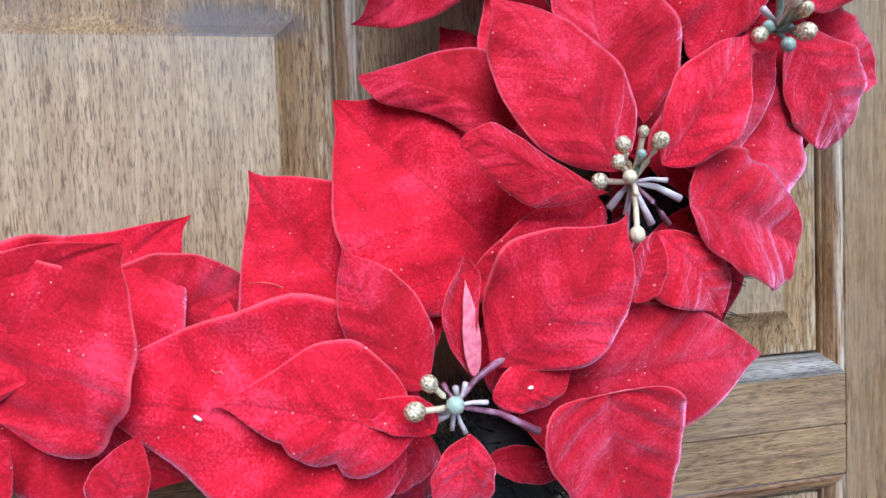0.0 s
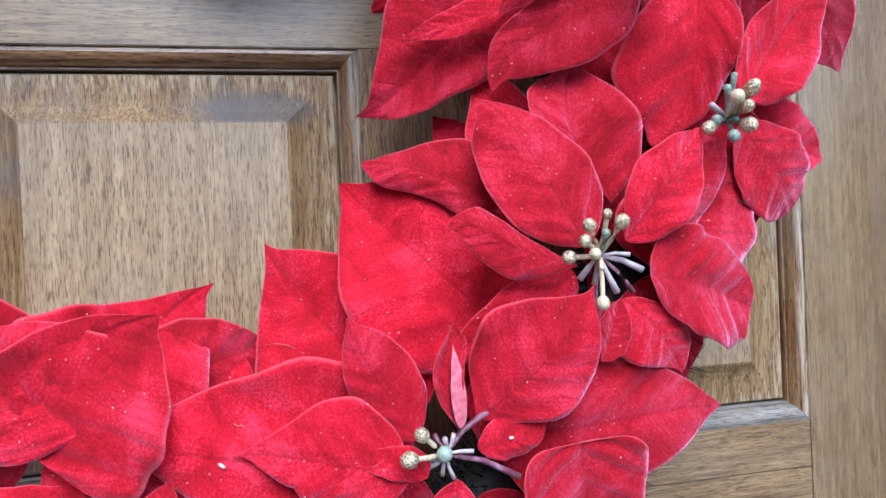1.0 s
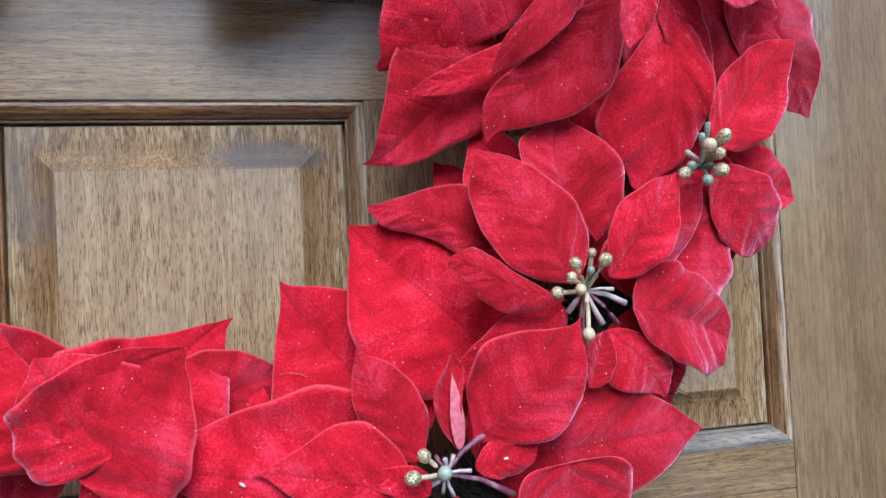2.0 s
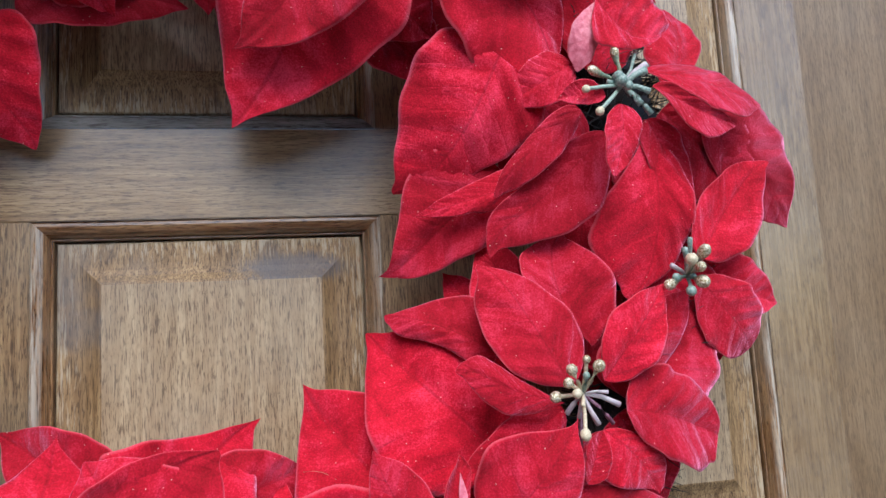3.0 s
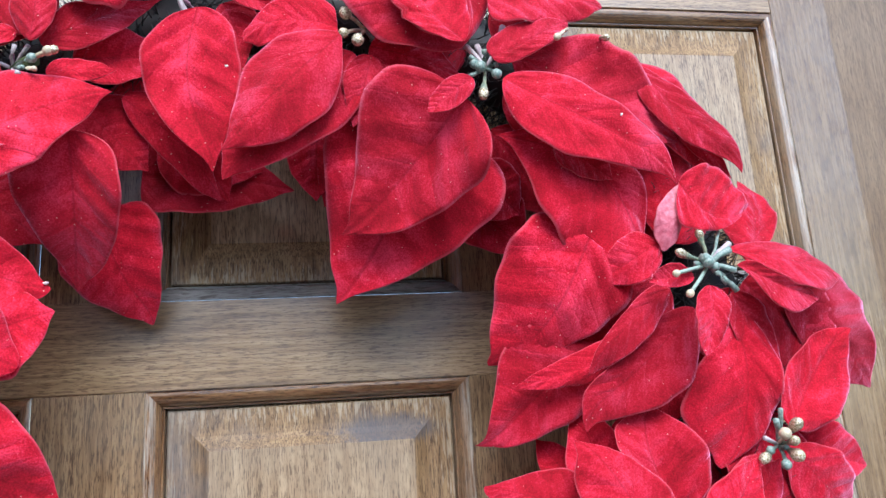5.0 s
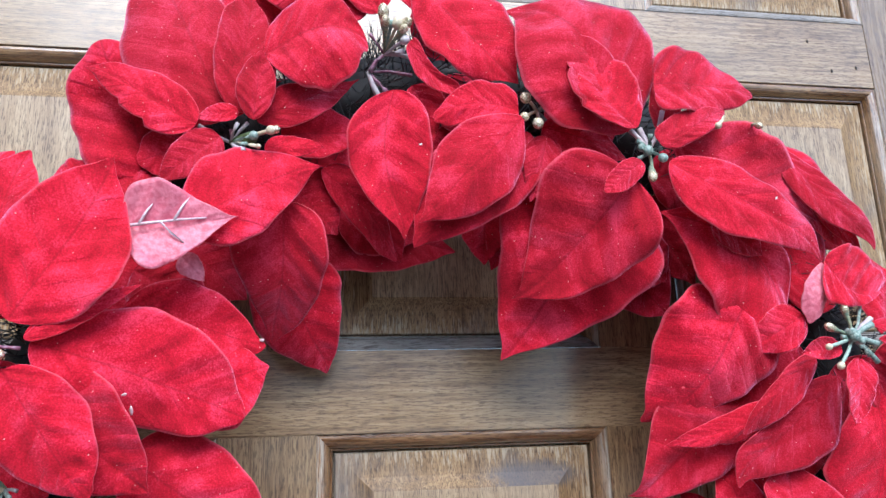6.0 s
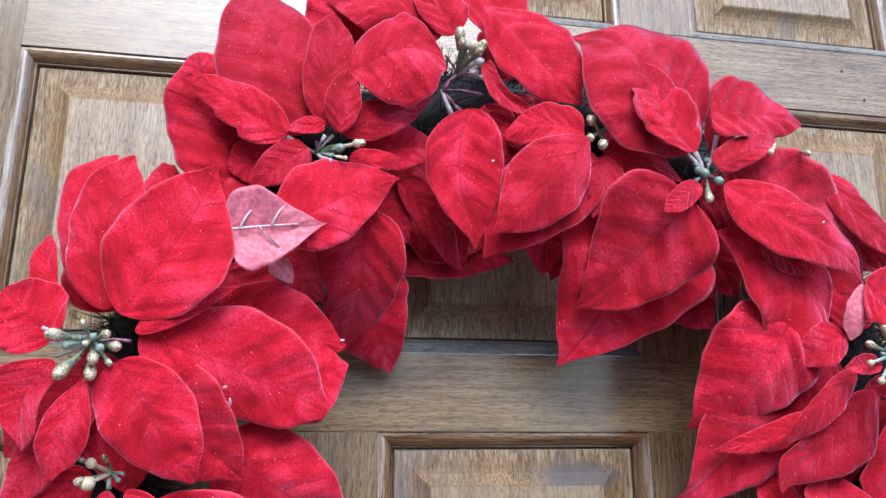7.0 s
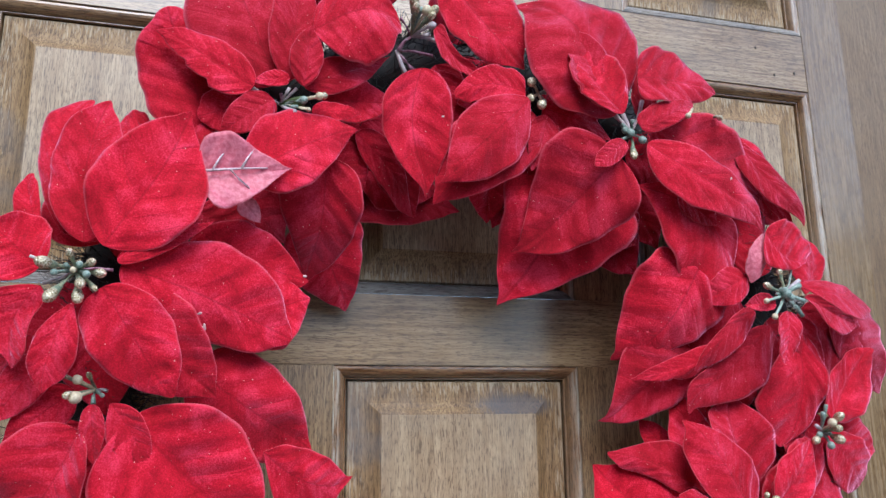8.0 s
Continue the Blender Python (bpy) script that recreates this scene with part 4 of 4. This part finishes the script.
stamen(f3, (0.0044, 0.0100, -0.0000), (0.0013, -0.0110, -0.0050), 0.0035, BUD)
stamen(f3, (0.0044, 0.0100, -0.0000), (-0.0044, -0.0090, -0.0093), 0.0027, GREEN)
stamen(f3, (0.0044, 0.0100, -0.0000), (-0.0147, -0.0070, -0.0056), 0.0030, BUD)
stamen(f3, (0.0044, 0.0100, -0.0000), (-0.0096, -0.0050, -0.0020), 0.0023, GREEN)
stamen(f3, (0.0044, 0.0100, -0.0000), (0.0024, -0.0010, 0.0186), 0.0012, TEAL)
stamen(f3, (0.0044, 0.0100, -0.0000), (-0.0013, -0.0010, 0.0130), 0.0015, TEAL)
stamen(f3, (0.0044, 0.0100, -0.0000), (-0.0117, -0.0050, 0.0043), 0.0012, PALE)
stamen(f3, (0.0044, 0.0100, -0.0000), (0.0012, -0.0030, -0.0015), 0.0014, TEAL)
stamen(f4, (-0.0011, -0.0020, -0.0014), (-0.0259, -0.0140, -0.0079), 0.0020, MINT)
stamen(f4, (-0.0011, -0.0020, -0.0014), (-0.0188, -0.0120, -0.0182), 0.0022, MINT)
stamen(f4, (-0.0011, -0.0020, -0.0014), (-0.0045, -0.0090, -0.0014), 0.0033, GREEN)
stamen(f4, (-0.0011, -0.0020, -0.0014), (-0.0058, -0.0090, 0.0007), 0.0028, GREEN)
stamen(f4, (-0.0011, -0.0020, -0.0014), (-0.0012, -0.0090, -0.0038), 0.0025, GREEN)
stamen(f4, (-0.0011, -0.0020, -0.0014), (-0.0046, -0.0040, 0.0151), 0.0023, BUD)
stamen(f4, (-0.0011, -0.0020, -0.0014), (-0.0175, -0.0060, 0.0044), 0.0025, BUD)
stamen(f4, (-0.0011, -0.0020, -0.0014), (0.0116, -0.0040, 0.0063), 0.0018, TEAL)
stamen(f4, (-0.0011, -0.0020, -0.0014), (0.0119, -0.0060, -0.0057), 0.0015, TEAL)
stamen(f4, (-0.0011, -0.0020, -0.0014), (0.0074, -0.0040, -0.0117), 0.0017, TEAL)
stamen(f4, (-0.0011, -0.0020, -0.0014), (0.0146, 0.0000, -0.0155), 0.0015, TEAL)
stamen(f4, (-0.0011, -0.0020, -0.0014), (-0.0108, -0.0060, -0.0014), 0.0014, TEAL)
stamen(f4, (-0.0011, -0.0020, -0.0014), (-0.0072, -0.0060, 0.0024), 0.0017, TEAL)
stamen(f4, (-0.0011, -0.0020, -0.0014), (0.0089, 0.0000, 0.0178), 0.0009, TEAL)
stamen(f4, (-0.0011, -0.0020, -0.0014), (0.0131, -0.0020, 0.0100), 0.0015, PALE)
stamen(f5, (-0.0014, -0.0060, -0.0017), (-0.0057, -0.0140, -0.0045), 0.0031, GREEN)
stamen(f5, (-0.0014, -0.0060, -0.0017), (-0.0086, -0.0120, -0.0021), 0.0025, GREEN)
stamen(f5, (-0.0014, -0.0060, -0.0017), (0.0023, -0.0160, -0.0096), 0.0028, GREEN)
stamen(f5, (-0.0014, -0.0060, -0.0017), (-0.0060, -0.0170, -0.0216), 0.0028, BUD)
stamen(f5, (-0.0014, -0.0060, -0.0017), (-0.0112, -0.0120, 0.0023), 0.0014, TEAL)
stamen(f5, (-0.0014, -0.0060, -0.0017), (-0.0031, -0.0140, 0.0059), 0.0014, TEAL)
stamen(f5, (-0.0014, -0.0060, -0.0017), (-0.0115, -0.0120, -0.0091), 0.0011, TEAL)
stamen(f5, (-0.0014, -0.0060, -0.0017), (0.0040, -0.0130, -0.0024), 0.0014, TEAL)
stamen(f5, (-0.0014, -0.0060, -0.0017), (-0.0096, 0.0000, 0.0148), 0.0015, PALE)
stamen(f5, (-0.0014, -0.0060, -0.0017), (-0.0039, -0.0020, 0.0144), 0.0015, PALE)
stamen(f5, (-0.0014, -0.0060, -0.0017), (0.0113, -0.0040, 0.0258), 0.0015, PALE)
stamen(f6, (0.0029, 0.0080, 0.0066), (-0.0086, -0.0080, 0.0073), 0.0034, GOLD)
stamen(f6, (0.0029, 0.0080, 0.0066), (-0.0101, -0.0090, -0.0051), 0.0028, GOLD)
stamen(f6, (0.0029, 0.0080, 0.0066), (-0.0026, -0.0100, -0.0095), 0.0034, GOLD)
stamen(f6, (0.0029, 0.0080, 0.0066), (0.0076, 0.0050, 0.0076), 0.0018, TEAL)
stamen(f6, (0.0029, 0.0080, 0.0066), (0.0111, 0.0060, -0.0055), 0.0015, TEAL)
stamen(f7, (-0.0085, 0.0050, -0.0131), (-0.0105, -0.0130, 0.0048), 0.0035, BUD)
stamen(f7, (-0.0085, 0.0050, -0.0131), (-0.0097, -0.0160, -0.0031), 0.0028, BUD)
stamen(f7, (-0.0085, 0.0050, -0.0131), (-0.0023, -0.0150, -0.0034), 0.0034, CREAM)
stamen(f7, (-0.0085, 0.0050, -0.0131), (0.0028, -0.0150, -0.0029), 0.0031, BUD)
stamen(f7, (-0.0085, 0.0050, -0.0131), (0.0010, -0.0160, -0.0076), 0.0025, BUD)
stamen(f7, (-0.0085, 0.0050, -0.0131), (-0.0058, -0.0130, -0.0026), 0.0022, GREEN)
stamen(f7, (-0.0085, 0.0050, -0.0131), (0.0020, -0.0130, -0.0129), 0.0028, PALEBUD)
stamen(f7, (-0.0085, 0.0050, -0.0131), (-0.0181, -0.0030, -0.0042), 0.0010, PURPLE)
stamen(f7, (-0.0085, 0.0050, -0.0131), (0.0014, -0.0090, -0.0179), 0.0014, PALE)
stamen(f7, (-0.0085, 0.0050, -0.0131), (0.0066, -0.0070, -0.0211), 0.0014, PALE)
stamen(f7, (-0.0085, 0.0050, -0.0131), (-0.0174, 0.0070, -0.0241), 0.0014, PURPLE)
stamen(f7, (-0.0182, 0.0090, -0.0232), (-0.0112, 0.0110, -0.0400), 0.0018, PALE)
stamen(f7, (-0.0182, 0.0090, -0.0232), (-0.0045, 0.0110, -0.0371), 0.0014, PURPLE)
stamen(f7, (-0.0182, 0.0090, -0.0232), (0.0090, 0.0130, -0.0221), 0.0011, PURPLE)
stamen(f8, (-0.0125, -0.0030, -0.0058), (0.0006, -0.0130, -0.0060), 0.0030, GREENSTEM)
stamen(f8, (-0.0125, -0.0030, -0.0058), (0.0010, -0.0170, -0.0068), 0.0026, GREEN)
stamen(f8, (-0.0125, -0.0030, -0.0058), (0.0105, -0.0230, -0.0058), 0.0026, CREAM)
stamen(f8, (-0.0125, -0.0030, -0.0058), (0.0131, -0.0230, -0.0053), 0.0023, GOLD)
stamen(f8, (-0.0125, -0.0030, -0.0058), (0.0040, -0.0210, -0.0146), 0.0014, CREAM)
stamen(f8, (-0.0125, -0.0030, -0.0058), (-0.0080, -0.0150, 0.0012), 0.0010, PALE)
stamen(f8, (-0.0125, -0.0030, -0.0058), (-0.0030, -0.0110, 0.0033), 0.0010, PALE)
stamen(f8, (-0.0125, -0.0030, -0.0058), (-0.0040, -0.0190, -0.0161), 0.0013, PALE)
stamen(f8, (-0.0125, -0.0030, -0.0058), (-0.0302, -0.0050, 0.0027), 0.0014, PALE)
stamen(f8, (-0.0125, -0.0030, -0.0058), (-0.0128, -0.0050, 0.0014), 0.0010, PURPLE)
stamen(f8, (-0.0125, -0.0030, -0.0058), (-0.0027, -0.0170, -0.0117), 0.0010, TEAL)
stamen(f9, (0.0004, -0.0010, -0.0015), (-0.0131, -0.0160, -0.0006), 0.0033, BUD)
stamen(f9, (0.0004, -0.0010, -0.0015), (-0.0015, -0.0140, 0.0051), 0.0021, BUD)
stamen(f9, (0.0004, -0.0010, -0.0015), (0.0095, -0.0160, 0.0001), 0.0024, BUD)
stamen(f9, (0.0004, -0.0010, -0.0015), (0.0144, -0.0160, -0.0054), 0.0026, BUD)
stamen(f9, (0.0004, -0.0010, -0.0015), (0.0057, -0.0190, -0.0116), 0.0028, BUD)
stamen(f9, (0.0004, -0.0010, -0.0015), (0.0046, -0.0160, -0.0182), 0.0030, BUD)
stamen(f9, (0.0004, -0.0010, -0.0015), (-0.0083, -0.0160, -0.0178), 0.0033, BUD)
stamen(f9, (0.0004, -0.0010, -0.0015), (0.0117, -0.0140, -0.0131), 0.0017, BUD)
stamen(f9, (0.0004, -0.0010, -0.0015), (0.0019, -0.0200, -0.0049), 0.0016, CREAM)
stamen(f9, (0.0004, -0.0010, -0.0015), (0.0081, -0.0180, -0.0066), 0.0021, GREEN)
stamen(f9, (0.0004, -0.0010, -0.0015), (0.0040, -0.0160, -0.0011), 0.0019, GREEN)
stamen(f9, (0.0004, -0.0010, -0.0015), (-0.0087, -0.0120, -0.0051), 0.0019, GREEN)
stamen(f9, (0.0004, -0.0010, -0.0015), (-0.0222, -0.0060, 0.0042), 0.0008, PALE)
stamen(f9, (0.0004, -0.0010, -0.0015), (0.0183, -0.0020, -0.0010), 0.0008, PURPLE)
stamen(f9, (0.0004, -0.0010, -0.0015), (-0.0146, -0.0060, -0.0099), 0.0008, PALE)
stamen(f9, (0.0004, -0.0010, -0.0015), (-0.0034, -0.0120, -0.0007), 0.0011, TEAL)
stamen(f9, (0.0004, -0.0010, -0.0015), (0.0125, -0.0080, -0.0146), 0.0014, PALE)
stamen(f10, (0.0008, 0.0040, 0.0001), (-0.0065, -0.0100, 0.0049), 0.0026, CREAM)
stamen(f10, (0.0008, 0.0040, 0.0001), (-0.0096, -0.0140, -0.0034), 0.0023, BUD)
stamen(f10, (0.0008, 0.0040, 0.0001), (-0.0064, -0.0120, -0.0045), 0.0034, CREAM)
stamen(f10, (0.0008, 0.0040, 0.0001), (-0.0126, -0.0040, 0.0064), 0.0013, BUD)
stamen(f10, (0.0008, 0.0040, 0.0001), (-0.0019, -0.0040, 0.0073), 0.0016, BUD)
stamen(f10, (0.0008, 0.0040, 0.0001), (0.0054, -0.0040, -0.0031), 0.0013, GREEN)
stamen(f10, (0.0008, 0.0040, 0.0001), (0.0010, -0.0020, -0.0075), 0.0012, TEAL)
stamen(f10, (0.0008, 0.0040, 0.0001), (0.0072, 0.0000, -0.0006), 0.0009, PALE)
stamen(f5, (0.0445, -0.0160, 0.0181), (0.0353, -0.0240, 0.0087), 0.0021, CREAM)
stamen(f5, (0.0647, -0.0120, 0.0155), (0.0655, -0.0180, 0.0123), 0.0021, BUD)


# ---- lint, fibres and glue on the bracts ----
glue = plain("dried glue", (0.8, 0.5, 0.52), 0.25, 0, 0.4, 900, (0.7, 0.62, 0.62))
lint_white = plain("white lint", (0.85, 0.83, 0.78), 0.8)
fibre_tan = plain("tan fibre", (0.6, 0.3, 0.2), 0.6)


def crumb(name, at, facing, long, wide, turn, mat, label, category):
    """A small flattened lump that lies on a bract."""
    bm = ball(1.0, rings=6, seg=10)
    n = Vector(facing).normalized()
    q = n.to_track_quat("Z", "Y").to_matrix().to_4x4() @ Matrix.Rotation(turn, 4, "Z")
    for w in bm.verts:
        w.co *= 1 + 0.25 * noise.noise(w.co * 1.7 + Vector(at) * 300)
    bmesh.ops.transform(bm, matrix=q @ Matrix.Diagonal((long, wide, wide * 0.6, 1)), verts=bm.verts)
    ob = part(name, bm, mat, None)
    ob.location = Vector(at) + n * wide * 0.3
    return tagged(ob, label, category)


crumb("lint_fleck", (0.0294, -0.0999, 1.3864), (-0.2186, -0.9733, -0.0707), 0.0016, 0.0007, -0.6, lint_white, "white fleck of lint on a red bract", "lint")
crumb("lint_fleck", (-0.0398, -0.1009, 1.7232), (0.0178, -0.9971, 0.0742), 0.0014, 0.0008, 0.5, lint_white, "white fleck of lint on a red bract", "lint")
crumb("glue_drop", (-0.1855, -0.1153, 1.5754), (-0.0714, -0.8369, -0.5427), 0.0026, 0.0009, 1.5, glue, "dried drop of pinkish glue on a red bract", "glue")
crumb("glue_drop", (-0.1881, -0.1202, 1.5827), (-0.0605, -0.7553, -0.6526), 0.0015, 0.0008, 0.4, glue, "dried drop of pinkish glue on a red bract", "glue")
crumb("glue_drop", (-0.1277, -0.0844, 1.6126), (0.2768, -0.9058, 0.3208), 0.0014, 0.0009, 0.2, glue, "dried drop of pinkish glue on a red bract", "glue")
crumb("lint_fleck", (0.1358, -0.1097, 1.3881), (-0.0253, -0.9525, 0.3035), 0.001, 0.0006, 0.2, lint_white, "white fleck of lint on a red bract", "lint")
crumb("lint_fleck", (0.1303, -0.0481, 1.5041), (-0.0832, -0.9937, 0.0750), 0.001, 0.0006, 0.9, lint_white, "white fleck of lint on a red bract", "lint")
crumb("lint_fleck", (0.1659, -0.1219, 1.6879), (0.1641, -0.9671, -0.1944), 0.001, 0.0006, 0.9, lint_white, "white fleck of lint on a red bract", "lint")
crumb("lint_fleck", (0.1790, -0.0896, 1.6325), (0.2817, -0.9266, -0.2491), 0.001, 0.0007, 0.3, lint_white, "white fleck of lint on a red bract", "lint")
vv, ff = tube(((0.0430, -0.0394, 1.4209), (0.0468, -0.0573, 1.4237), (0.0510, -0.0582, 1.4239), (0.0551, -0.0587, 1.4230), (0.0590, -0.0592, 1.4212), (0.0619, -0.0604, 1.4192)), 0.00014, 0.00012, 5)
tagged(new("fibre", mesh_of("fibre", vv, ff, (fibre_tan,))), "fine tan fibre caught on a red bract", "fibre")
vv, ff = tube(((0.0342, -0.0979, 1.4007), (0.0355, -0.0981, 1.3997), (0.0368, -0.0984, 1.4002), (0.0377, -0.0990, 1.3994)), 0.00014, 0.00012, 5)
tagged(new("fibre", mesh_of("fibre", vv, ff, (fibre_tan,))), "fine tan fibre caught on a red bract", "fibre")
vv, ff = tube(((-0.0234, -0.1063, 1.7860), (-0.0222, -0.1069, 1.7820), (-0.0196, -0.1081, 1.7808), (-0.0162, -0.1077, 1.7804)), 0.00014, 0.00012, 5)
tagged(new("fibre", mesh_of("fibre", vv, ff, (fibre_tan,))), "fine tan fibre caught on a red bract", "fibre")
